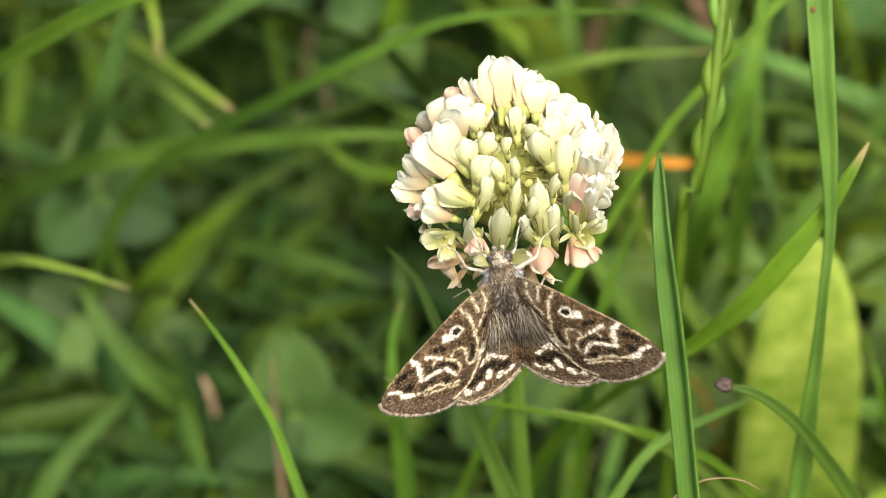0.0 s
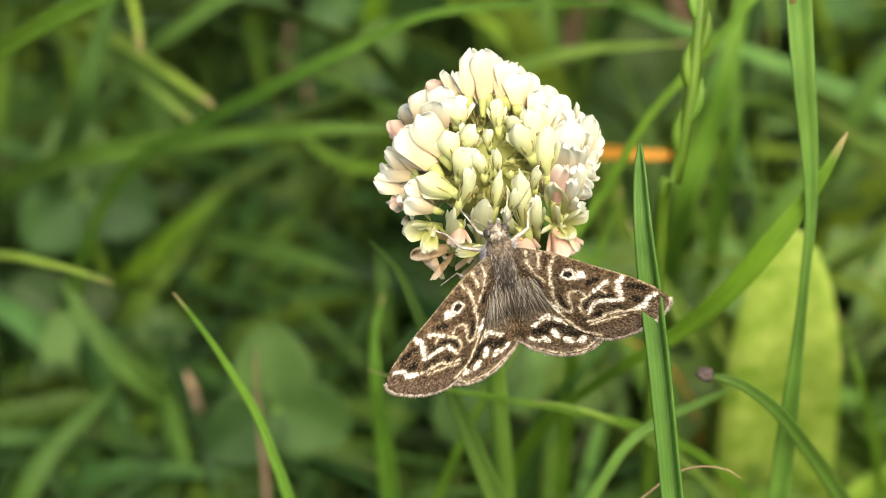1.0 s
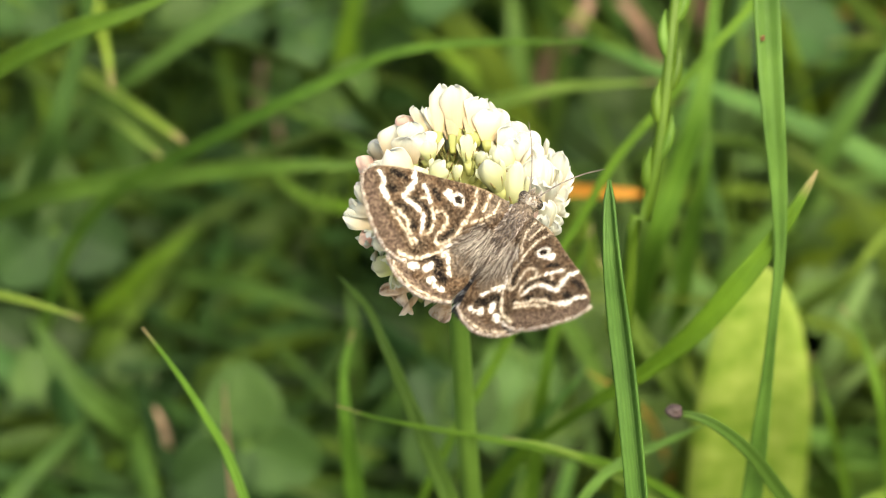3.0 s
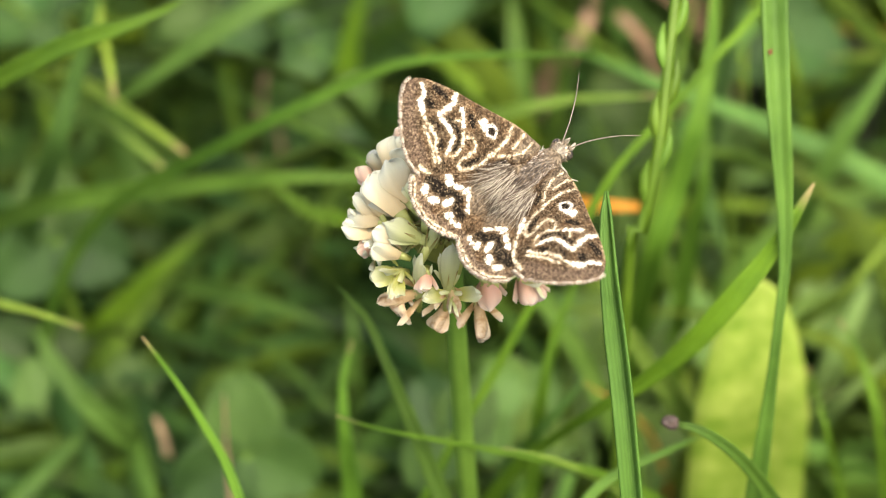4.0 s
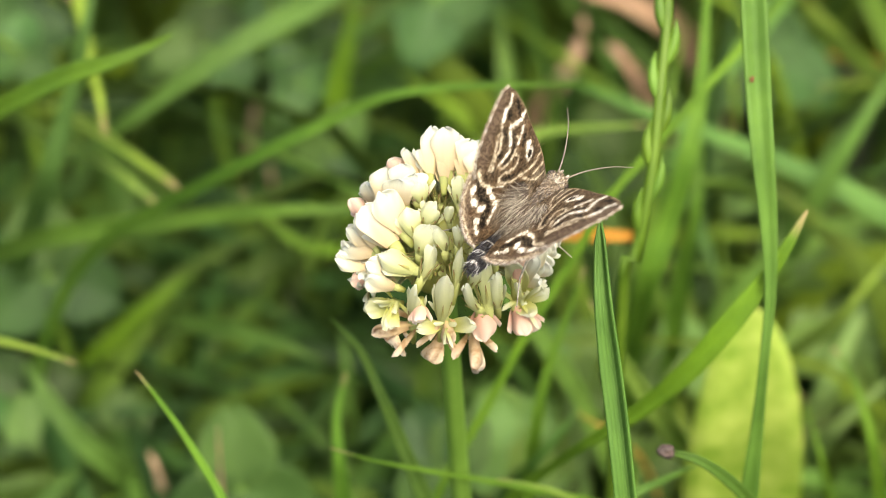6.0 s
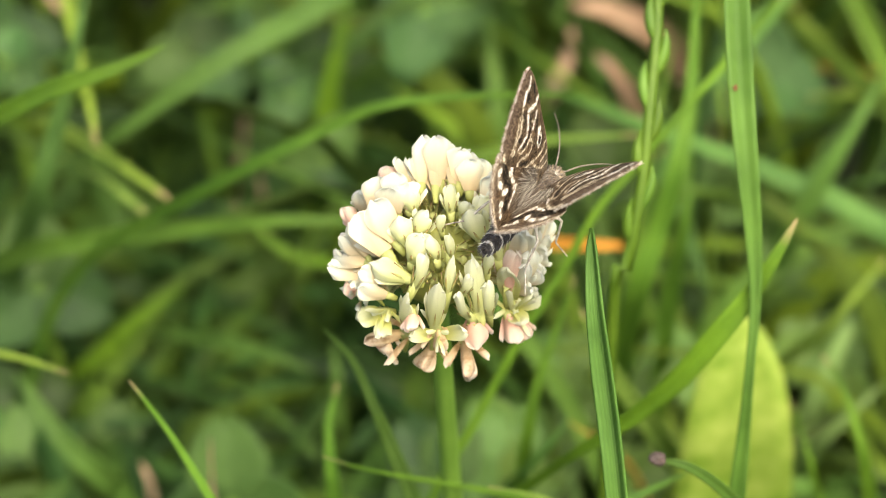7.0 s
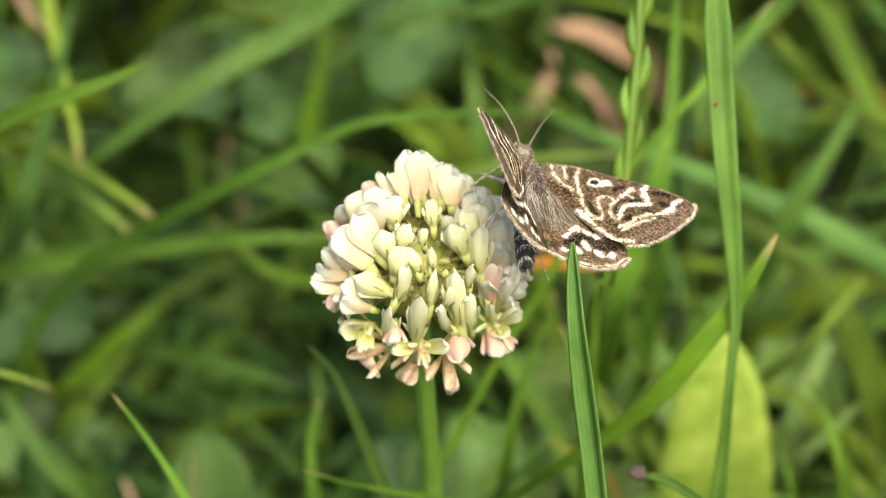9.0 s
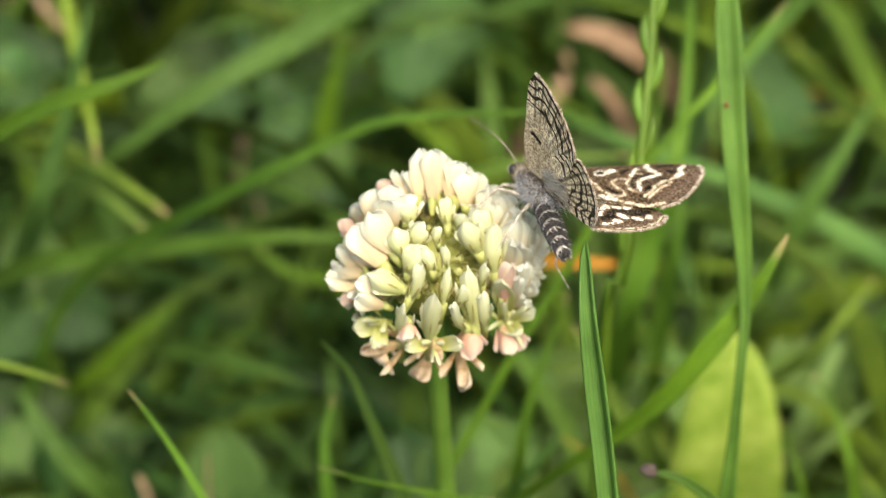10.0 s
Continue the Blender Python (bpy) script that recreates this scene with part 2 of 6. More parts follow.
PETAL_BUD = petal_material("bud_petal", (0.58, 0.60, 0.22), (0.73, 0.74, 0.50), (0.79, 0.797, 0.67))
PETAL_OPEN = petal_material("white_petal", (0.73, 0.58, 0.33), (0.75, 0.753, 0.63), (0.79, 0.797, 0.745))
PETAL_SPREAD = petal_material("yellow_throated_petal", (0.56, 0.56, 0.11), (0.70, 0.71, 0.46), (0.76, 0.76, 0.62))
PETAL_PINK = petal_material("pinkish_petal", (0.74, 0.44, 0.32), (0.77, 0.60, 0.50), (0.79, 0.73, 0.65))
PETAL_FADED = petal_material("faded_petal", (0.70, 0.50, 0.24), (0.76, 0.62, 0.45), (0.79, 0.73, 0.63), streak=0.6)


def calyx_material():
    m, t = nodes_of("calyx")
    uv = t.nodes.new("ShaderNodeUVMap")
    uv.uv_map = "uv"
    sep = t.nodes.new("ShaderNodeSeparateXYZ")
    link(t, uv.outputs["UV"], sep.inputs["Vector"])
    c = ramp_of(t, sep.outputs["Y"], [(0.0, (0.36, 0.37, 0.09)), (0.5, (0.49, 0.51, 0.19)), (0.75, (0.42, 0.38, 0.12)), (1.0, (0.21, 0.11, 0.05))])
    return finish(m, t, c, 0.55, 0.35)


CALYX = calyx_material()


def scale_material(name):
    """Moth scales: the pigment of each place, broken up by scales of about 0.1 mm."""
    m, t = nodes_of(name)
    pig = t.nodes.new("ShaderNodeVertexColor")
    pig.layer_name = "pigment"
    fine = noise_of(t, 7000.0, 2.0)
    soft = noise_of(t, 1800.0, 3.0)
    c = mix_of(t, ramp_of(t, fine, [(0.58, (0, 0, 0)), (0.64, (0.4, 0.4, 0.4))]), pig.outputs["Color"], (0.36, 0.29, 0.20))
    c = mix_of(t, 0.8, c, ramp_of(t, soft, [(0.3, (0.6, 0.56, 0.52)), (0.65, (1.1, 1.08, 1.05))]), 'MULTIPLY')
    fleck = noise_of(t, 4300.0, 1.0)
    c = mix_of(t, 0.85, c, ramp_of(t, fleck, [(0.40, (0.42, 0.39, 0.36)), (0.54, (1.3, 1.28, 1.25))]), 'MULTIPLY')
    return finish(m, t, c, 0.8, 0.2, bump=fine, bump_size=0.00003, sheen=0.0, spec=0.08)


SCALES = scale_material("wing_scales")


def hair_material(name):
    m, t = nodes_of(name)
    info = t.nodes.new("ShaderNodeNewGeometry")
    pig = t.nodes.new("ShaderNodeVertexColor")
    pig.layer_name = "pigment"
    c = mix_of(t, ramp_of(t, info.outputs["Random Per Island"], [(0.0, (0.6, 0.6, 0.6)), (1.0, (1.0, 1.0, 1.0))]), (0, 0, 0), pig.outputs["Color"], 'MIX')
    return finish(m, t, c, 0.6, 0.15, sheen=0.05, spec=0.25)


def plain(name, dark, light, scale, rough=0.5, through_light=0.0):
    m, t = nodes_of(name)
    n = noise_of(t, scale, 5.0)
    return finish(m, t, ramp_of(t, n, [(0.3, dark), (0.7, light)]), rough, through_light, bump=n, bump_size=0.00003)


HAIR = hair_material("moth_hair")
LEG = plain("leg_scales", (0.09, 0.072, 0.055), (0.52, 0.47, 0.39), 2500)
FEELER = plain("feeler", (0.05, 0.04, 0.03), (0.22, 0.18, 0.14), 4000)
EYE_SHINE = plain("dark_eye", (0.02, 0.016, 0.012), (0.05, 0.04, 0.03), 3000, 0.18)
SPOT = plain("rust_spot", (0.10, 0.04, 0.015), (0.20, 0.09, 0.03), 2500, 0.7)
SEED = plain("withered_seed", (0.018, 0.011, 0.009), (0.06, 0.035, 0.028), 1500, 0.7)

# ---- ground: one sheet to the horizon ----


def ground():
    edge = np.concatenate([-np.geomspace(60, 0.3, 12), np.linspace(-0.25, 0.25, 61), np.geomspace(0.3, 60, 12)])
    x, y = np.meshgrid(edge, edge, indexing="ij")
    z = np.array([[noise.noise(Vector((a * 18, b * 18, 0))) * 0.003 if abs(a) < 0.4 and abs(b) < 0.4 else 0 for a, b in zip(r, s)] for r, s in zip(x, y)])
    n = len(edge)
    faces = [[i * n + j, (i + 1) * n + j, (i + 1) * n + j + 1, i * n + j + 1] for i in range(n - 1) for j in range(n - 1)]
    ob = part("ground", mesh_of("ground", np.stack([x, y, z - 0.002], -1).reshape(-1, 3), faces), SOIL)
    tagged(ob, "dark mossy soil under meadow grass", "ground", kind="structure")


ground()


# ---- grass ----
def blade_body(line, width, fold=0.25, face=(0, -0.75, 0.65), twist=0.0, taper=0.35, steps=26, across=7, thick=0.00018, point=1.0, rounded=False, waist=0.75, pinch=None):
    """A folded grass blade from its root to its tip: verts, faces, uvs."""
    p = spline(line, steps)
    t = np.gradient(p, axis=0)
    t /= np.linalg.norm(t, axis=1, keepdims=True)
    s = np.linspace(0, 1, steps)
    f = np.asarray(face, dtype=float)
    side = np.cross(t, f)
    side /= np.linalg.norm(side, axis=1, keepdims=True) + 1e-9
    up = np.cross(side, t)
    a = twist * s
    side, up = side * np.cos(a)[:, None] + up * np.sin(a)[:, None], up * np.cos(a)[:, None] - side * np.sin(a)[:, None]
    w = width * (waist + (1 - waist) * np.minimum(1, s * (3 if waist > 0.7 else 1.5))) * np.clip(((1 - s) / taper) ** 0.62, 0.03, 1) ** point
    if pinch:
        w = w * (1 - pinch[1] * np.exp(-((s - pinch[0]) / pinch[2]) ** 2))
    if rounded:
        w = width * np.sqrt(np.clip(1 - np.clip((s - 0.62) / 0.381, 0, 1) ** 2.4, 0.004, 1)) * (0.86 + 0.14 * np.sin(np.pi * s))
    c = np.linspace(-1, 1, across)
    g = p[:, None] + side[:, None] * (c[None, :, None] * w[:, None, None] / 2) + up[:, None] * ((np.abs(c) - 0.5)[None, :, None] * w[:, None, None] * fold)
    return sheet(g, thick)


def grass_blade(label, width, points, material=None, fold=0.25, twist=0.0, face=(0, -0.75, 0.65), name="grass_plant", taper=0.35, group="grass blades", category="grass plant", point=1.0, rounded=False, waist=0.75, pinch=None):
    """One blade, its points given from the tip down; it runs on to its root in the ground."""
    line = [at(*q) for q in points][::-1]
    foot = line[0].copy()
    lean = line[0] - line[1]
    lean = lean / (np.linalg.norm(lean) + 1e-9)
    foot = foot + lean * foot[2] * 0.5
    foot[2] = -0.001
    # an even bend from the lowest given point down to the root
    first, knee = line[0], line[0] + lean * np.linalg.norm(foot - line[0]) * 0.45
    line = [first * (1 - q) ** 2 + knee * 2 * q * (1 - q) + foot * q * q for q in (1.0, 0.8, 0.6, 0.42, 0.27, 0.15, 0.06)] + line
    base = foot.copy()
    v, f, u = blade_body([q - base for q in line], width * MM, fold, face, twist, taper, steps=64, point=point, rounded=rounded, waist=waist, pinch=pinch)
    ob = new(name)
    ob.location = base
    part("blade", mesh_of("blade", v, f, u), material or BLADE, ob)
    if width > 0.7 and name != "dead_leaf":
        rib = v[:64 * 7].reshape(64, 7, 3)[1:-3, 3]
        thick = np.linspace(0.055, 0.022, 60) * min(width, 4.0) * MM
        part("midrib", mesh_of("midrib", *tube(rib, thick, 6)), RIB, ob, "slightly raised pale midrib")
    return tagged(ob, label, category, group)


grass_blade("slender bright green grass blade curving upwards", 1.09, [(-27.7, 12.0, 14.0), (-25.7, 14.6, 15.0), (-23.9, 17.2, 16.0), (-22.2, 20.0, 17.0), (-20.6, 22.8, 18.0), (-19.1, 26.8, 19.0)], BLADE)
grass_blade("pale grass blade with a dry brownish tip", 1.37, [(-34.9, 12.2, 40.9), (-37.8, 11.2, 40.9), (-41.0, 10.4, 42.2), (-45.5, 9.7, 44.9), (-51.5, 10.7, 57.2)], YELLOW_BLADE)
grass_blade("green grass blade arching to a pale tip", 1.75, [(-25.3, -17.8, 28.7), (-27.6, -16.6, 28.7), (-30.7, -15.3, 28.7), (-34.9, -14.1, 30.1), (-40.2, -11.7, 32.8), (-46.5, -8.4, 39.5)], DULL_BLADE, taper=0.1)
grass_blade("dark green broad grass blade beside the stalk", 1.81, [(-11.0, 7.6, 22.0), (-8.5, 10.2, 22.0), (-6.7, 14.0, 22.0), (-5.2, 17.5, 23.0), (-3.5, 21.6, 24.0), (-1.2, 27.2, 26.0)], BLUE_BLADE)
grass_blade("thin bright grass blade lying low", 0.75, [(-11.0, 18.9, 20.0), (-7.2, 20.0, 20.0), (-3.2, 20.8, 21.0), (3.3, 22.0, 23.0), (9.9, 23.5, 27.4)], BLADE)
grass_blade("upright folded grass blade before the flower", 1.95, [(11.9, -1.2, -10.0), (12.0, 1.3, -10.0), (12.3, 5.5, -10.0), (12.9, 10.2, -9.0), (13.6, 15.4, -8.0), (14.2, 20.6, -7.0), (14.9, 26.8, -5.0)], BLUE_BLADE, fold=0.5, taper=0.12, point=0.62, face=(-0.45, -0.75, 0.55))
TALL = grass_blade("tall broad grass blade with a rust spot", 2.31, [(24.4, -27.3, 9.0), (24.7, -20.5, 9.0), (25.1, -13.4, 9.0), (25.6, -6.9, 9.0), (26.2, -1.1, 10.0), (26.5, 4.9, 11.0), (26.1, 10.7, 12.0), (25.7, 16.7, 14.4), (25.2, 22.7, 17.1)], BLUE_BLADE, taper=0.06, waist=0.55, pinch=(0.66, 0.66, 0.13), fold=0.3)
grass_blade("pointed green grass blade leaning outwards", 2.1, [(30.3, -2.1, 11.0), (28.4, 1.2, 11.0), (26.2, 4.6, 12.0), (23.4, 8.1, 13.0), (20.1, 12.1, 16.0), (15.8, 15.9, 21.0), (11.4, 18.9, 26.0), (7.5, 22.1, 34.1)], BLADE, waist=0.3, taper=0.13, pinch=(0.60, 0.6, 0.17))
grass_blade("thin grass stem crossing behind the flower", 0.73, [(31.9, -24.1, 36.8), (26.6, -17.8, 35.5), (21.4, -11.8, 34.1), (17.3, -7.1, 34.1), (13.7, -2.9, 34.1), (10.4, 2.8, 35.5), (6.3, 9.5, 36.8), (2.7, 16.3, 39.5), (-0.2, 21.4, 42.2), (-2.3, 25.7, 44.9)], BLADE, taper=0.1)
grass_blade("long grass blade bending over to a pale tip", 1.26, [(13.1, -13.5, 38.1), (9.1, -13.5, 38.1), (4.0, -13.5, 39.5), (-1.3, -13.3, 40.9), (-6.5, -12.5, 42.2), (-11.8, -10.3, 44.9), (-17.7, -7.5, 47.6), (-23.8, -4.5, 54.0), (-30.9, -1.1, 63.6)], DULL_BLADE)
grass_blade("yellowish grass blade bending over", 1.66, [(18.4, -10.3, 60.4), (14.5, -10.1, 60.4), (9.6, -9.8, 63.6), (5.3, -8.9, 66.8), (-0.2, -7.3, 73.2), (-8.2, -4.6, 86.0)], YELLOW_BLADE)
grass_blade("broad greyish grass blade lying across", 2.09, [(-4.6, -1.8, 60.4), (-10.0, -2.0, 60.4), (-16.5, -2.0, 60.4), (-23.7, -1.4, 63.6), (-31.1, -0.5, 66.8), (-40.4, 0.8, 73.2), (-48.3, 3.4, 86.0)], BLUE_BLADE)
grass_blade("broad bluish grass blade across the sward", 2.93, [(-40.6, -6.2, 79.6), (-37.0, -8.0, 79.6), (-32.2, -11.0, 76.4), (-27.0, -14.6, 73.2), (-20.3, -19.0, 73.2), (-14.8, -22.2, 76.4), (-10.4, -25.5, 79.6), (-3.7, -30.2, 92.4)], FAR_BLADE)
grass_blade("short blunt yellow-green grass blade", 1.33, [(-34.0, -9.2, 63.6), (-34.4, -12.4, 63.6), (-35.5, -16.0, 66.8), (-37.0, -21.3, 73.2), (-38.6, -27.2, 79.6)], YELLOW_BLADE, point=0.5)
grass_blade("short blunt yellow-green grass blade", 1.34, [(-26.9, -4.1, 63.6), (-29.2, -5.8, 63.6), (-32.2, -7.8, 66.8), (-37.5, -10.8, 79.6), (-44.8, -14.1, 98.8)], YELLOW_BLADE, point=0.5)
grass_blade("short blunt yellow-green grass blade", 1.35, [(-28.7, -2.1, 66.8), (-31.1, -4.2, 66.8), (-33.8, -6.2, 70.0), (-39.1, -8.6, 86.0), (-46.5, -11.9, 105.2)], YELLOW_BLADE, point=0.5)
grass_blade("dry orange grass stem lying behind the flower", 1.49, [(16.9, 0.4, 60.4), (13.9, 0.3, 60.4), (10.2, 0.1, 63.6), (6.4, -0.1, 70.0), (2.5, -0.5, 79.0), (-2.5, -0.9, 90.0)], STRAW, point=0.3)
grass_blade("upright green grass blade in the sward", 2.14, [(23.5, -26.5, 47.6), (23.2, -20.2, 47.6), (22.7, -12.8, 47.6), (21.5, -6.9, 47.6), (19.9, -1.1, 50.8), (18.0, 4.8, 54.0), (16.9, 11.0, 66.8)], DULL_BLADE)
grass_blade("upright green grass blade in the sward", 1.87, [(23.4, -9.3, 60.4), (22.9, -2.2, 60.4), (21.8, 4.4, 66.8), (21.3, 11.1, 73.2)], DULL_BLADE)
LOW = grass_blade("low grass blade with a withered dark end", 1.50, [(18.3, 18.8, 10.0), (20.2, 19.1, 10.0), (22.3, 20.2, 11.0), (24.8, 22.3, 13.0), (27.5, 25.7, 17.0)], BLUE_BLADE, point=0.5)
grass_blade("short bluish grass blade", 1.03, [(14.6, 16.7, 31.4), (15.6, 18.4, 31.4), (16.0, 21.0, 32.8), (16.2, 25.2, 35.5)], BLUE_BLADE)
grass_blade("curved green grass blade", 1.38, [(35.0, 10.5, 46.2), (36.7, 13.1, 46.2), (38.1, 16.8, 46.2), (39.1, 20.6, 47.6), (40.3, 25.7, 54.0)], BLADE)
grass_blade("narrow green grass blade", 0.75, [(32.5, 15.0, 50.8), (33.5, 18.1, 50.8), (34.4, 21.3, 50.8), (35.9, 25.9, 57.2)], BLADE)
grass_blade("pale leaf edge on a low grass blade", 2.1, [(12.4, 6.3, 44.9), (14.6, 10.5, 47.6), (17.5, 15.0, 54.0), (20.6, 19.1, 63.6), (23.2, 22.8, 73.2)], YELLOW_BLADE)
grass_blade("green grass blade in the sward", 1.36, [(11.8, 3.1, 39.5), (10.2, 7.8, 40.9), (8.4, 13.0, 42.2), (7.4, 18.4, 44.9), (7.0, 23.4, 50.8)], BLADE)
grass_blade("green grass blade in the sward", 1.59, [(11.4, 16.3, 44.9), (9.5, 18.9, 44.9), (7.2, 21.6, 47.6), (5.2, 24.8, 57.2)], BLUE_BLADE)
grass_blade("grey-green grass blade low in the sward", 2.69, [(-42.6, 12.8, 73.2), (-40.4, 16.1, 73.2), (-37.6, 20.0, 73.2), (-33.9, 23.5, 76.4), (-30.0, 28.0, 86.0)], FAR_BLADE)
grass_blade("green grass blade in the sward", 2.68, [(-10.6, -27.7, 89.2), (-10.6, -21.9, 89.2), (-12.1, -15.1, 92.4), (-13.1, -8.3, 98.8), (-14.7, -2.5, 111.6)], BLADE)
grass_blade("green grass blade in the sward", 2.20, [(-34.5, -25.6, 60.4), (-35.8, -18.5, 60.4), (-37.7, -11.5, 63.6), (-39.9, -4.5, 66.8), (-43.2, 2.2, 79.6)], FAR_BLADE)
grass_blade("green grass blade in the sward", 2.26, [(43.3, -16.8, 73.2), (39.4, -10.1, 73.2), (35.7, -3.4, 76.4), (33.3, 2.2, 82.8), (30.7, 9.3, 95.6)], FAR_BLADE)
grass_blade("pale grass blade far in the sward", 2.16, [(36.0, -25.0, 105.2), (38.9, -21.4, 105.2), (42.8, -17.4, 108.4), (47.5, -13.4, 114.8), (53.9, -8.7, 124.4)], YELLOW_BLADE)
grass_blade("yellow grass blade lying far in the sward", 1.42, [(37.3, -15.0, 98.8), (40.8, -15.3, 98.8), (45.2, -15.6, 102.0), (52.0, -15.1, 111.6)], YELLOW_BLADE)
grass_blade("pale grass blade far in the sward", 1.81, [(4.0, -19.3, 111.6), (-0.2, -21.1, 111.6), (-5.0, -19.9, 111.6), (-9.9, -17.0, 114.8), (-16.2, -14.8, 124.4)], BLUE_BLADE)
grass_blade("green grass blade in the sward", 1.69, [(-10.2, 13.1, 44.9), (-11.0, 16.8, 44.9), (-10.8, 21.6, 46.2), (-10.3, 26.6, 50.8)], BLADE)
grass_blade("green grass blade in the sward", 1.71, [(-21.7, -4.0, 79.6), (-16.0, 1.1, 79.6), (-10.5, 2.2, 82.8), (-3.7, 3.4, 92.4)], BLADE)
grass_blade("pale grass blade low in the sward", 1.33, [(42.7, 1.6, 66.8), (39.4, 5.7, 66.8), (36.9, 8.8, 70.0), (33.7, 11.8, 79.6)], YELLOW_BLADE)
grass_blade("broad bright yellow-green leaf lit by the sun", 11.3, [(27.7, 7.0, 50.8), (27.8, 12.2, 52.4), (27.7, 18.2, 55.6), (27.5, 23.9, 60.4), (27.3, 30.8, 66.8)], BRIGHT_LEAF, rounded=True, fold=0.06, name="broad_leaf", category="leaf", group="broad leaves")
grass_blade("dead pinkish-brown leaf in the sward", 2.88, [(12.9, -25.0, 108.4), (15.3, -24.8, 108.4), (17.7, -24.3, 110.0), (20.9, -23.0, 114.8)], DEAD, rounded=True, name="dead_leaf", category="dead leaf", group="dead leaves")
grass_blade("dead pinkish-brown leaf in the sward", 2.03, [(13.1, -22.6, 105.2), (12.8, -19.6, 105.2), (11.4, -16.7, 106.8), (9.4, -13.9, 111.6)], DEAD, rounded=True, name="dead_leaf", category="dead leaf", group="dead leaves")
grass_blade("dead pinkish-brown leaf in the sward", 2.14, [(15.5, -19.6, 105.2), (17.3, -18.2, 105.2), (18.8, -16.4, 106.8), (20.2, -13.9, 111.6)], DEAD, rounded=True, name="dead_leaf", category="dead leaf", group="dead leaves")
grass_blade("thin dead brown leaf in the sward", 0.96, [(-21.4, -14.2, 111.6), (-21.6, -12.1, 111.6), (-22.0, -9.7, 114.8)], DEAD, rounded=True, name="dead_leaf", category="dead leaf", group="dead leaves")
grass_blade("thin dead brown leaf in the sward", 0.95, [(-19.8, -6.9, 105.2), (-19.5, -5.4, 105.2), (-19.3, -3.6, 108.4)], DEAD, rounded=True, name="dead_leaf", category="dead leaf", group="dead leaves")
grass_blade("dead orange-brown leaf low in the sward", 0.98, [(-36.3, 20.0, 86.0), (-34.6, 21.4, 86.0), (-33.3, 23.5, 89.2), (-32.4, 26.0, 92.4)], DEAD, rounded=True, name="dead_leaf", category="dead leaf", group="dead leaves")
grass_blade("dead orange-brown leaf low in the sward", 0.89, [(-30.3, 21.7, 73.2), (-29.5, 23.4, 73.2), (-29.1, 25.8, 76.4)], DEAD, rounded=True, name="dead_leaf", category="dead leaf", group="dead leaves")
grass_blade("thin dead brown stem beside a clover leaf", 0.49, [(-22.5, 18.5, 54.0), (-22.4, 20.9, 54.0), (-22.4, 23.7, 57.2), (-22.2, 27.1, 60.4)], DEAD)
grass_blade("thin dry brown stem low in the sward", 0.43, [(11.6, 17.1, 54.0), (12.9, 17.9, 54.0), (14.4, 18.8, 57.2), (16.7, 20.7, 63.6)], STRAW)
grass_blade("broad pale green leaf in the sward", 5.79, [(33.5, 8.5, 86.0), (37.0, 9.4, 86.0), (40.6, 9.2, 89.2), (45.5, 8.6, 92.4), (53.2, 9.4, 105.2)], PALE_LEAF, rounded=True, fold=0.08, name="broad_leaf", category="leaf", group="broad leaves")
grass_blade("dry brown stem in the sward", 0.73, [(37.0, -18.8, 111.6), (40.6, -18.4, 111.6), (45.7, -18.1, 114.8), (52.6, -17.9, 124.4)], STRAW)
grass_blade("pale dry leaf tip in the sward", 1.40, [(-39.2, -23.3, 92.4), (-40.5, -24.7, 92.4), (-42.2, -26.9, 95.6), (-43.9, -29.6, 102.0)], DEAD, rounded=True, name="dead_leaf", category="dead leaf", group="dead leaves")
grass_blade("pale grass blade low in the sward", 1.67, [(42.7, 13.7, 66.8), (39.4, 16.7, 66.8), (36.4, 19.9, 70.0), (33.7, 23.7, 79.6)], PALE_LEAF)
grass_blade("pale grass blade low in the sward", 1.46, [(24.0, 10.5, 73.2), (21.0, 14.4, 73.2), (17.9, 19.7, 79.6), (15.8, 24.0, 86.0)], PALE_LEAF)
grass_blade("pale grass blade in the sward", 1.94, [(42.7, 3.3, 79.6), (38.8, 11.2, 79.6), (36.2, 18.1, 82.8), (35.7, 24.9, 92.4)], PALE_LEAF)

grass_blade("thin dry brown stem curling low", 0.22, [(21.0, 27.1, 4.0), (19.4, 26.3, 4.0), (17.1, 26.2, 4.0), (15.1, 26.9, 4.0), (13.7, 28.1, 5.0)], DEAD)
grass_blade("thin bluish grass blade crossing low", 0.9, [(21.5, 20.6, 26.0), (17.9, 22.1, 24.0), (14.5, 23.6, 23.0), (11.7, 25.7, 22.0), (9.3, 29.3, 22.0)], BLUE_BLADE, taper=0.1)
grass_blade("thin pale grass blade with a beige tip", 0.85, [(3.7, 21.8, 24.0), (6.8, 22.4, 25.0), (9.8, 23.4, 27.0), (14.0, 25.7, 32.0)], YELLOW_BLADE)
grass_blade("grey-green grass blade upright in a dark gap", 1.7, [(-11.4, 9.7, 80.0), (-11.0, 14.2, 80.0), (-10.9, 20.1, 84.0)], FAR_BLADE)
grass_blade("grey-green grass blade lying low", 1.9, [(-12.9, 13.5, 85.0), (-17.8, 11.5, 85.0), (-22.5, 10.2, 88.0), (-28.6, 9.4, 95.0)], FAR_BLADE)
grass_blade("broad pale grass blade far in the sward", 3.2, [(6.5, -24.4, 110.0), (-1.9, -19.0, 110.0), (-9.1, -14.9, 112.0), (-15.3, -11.1, 118.0)], FAR_BLADE)
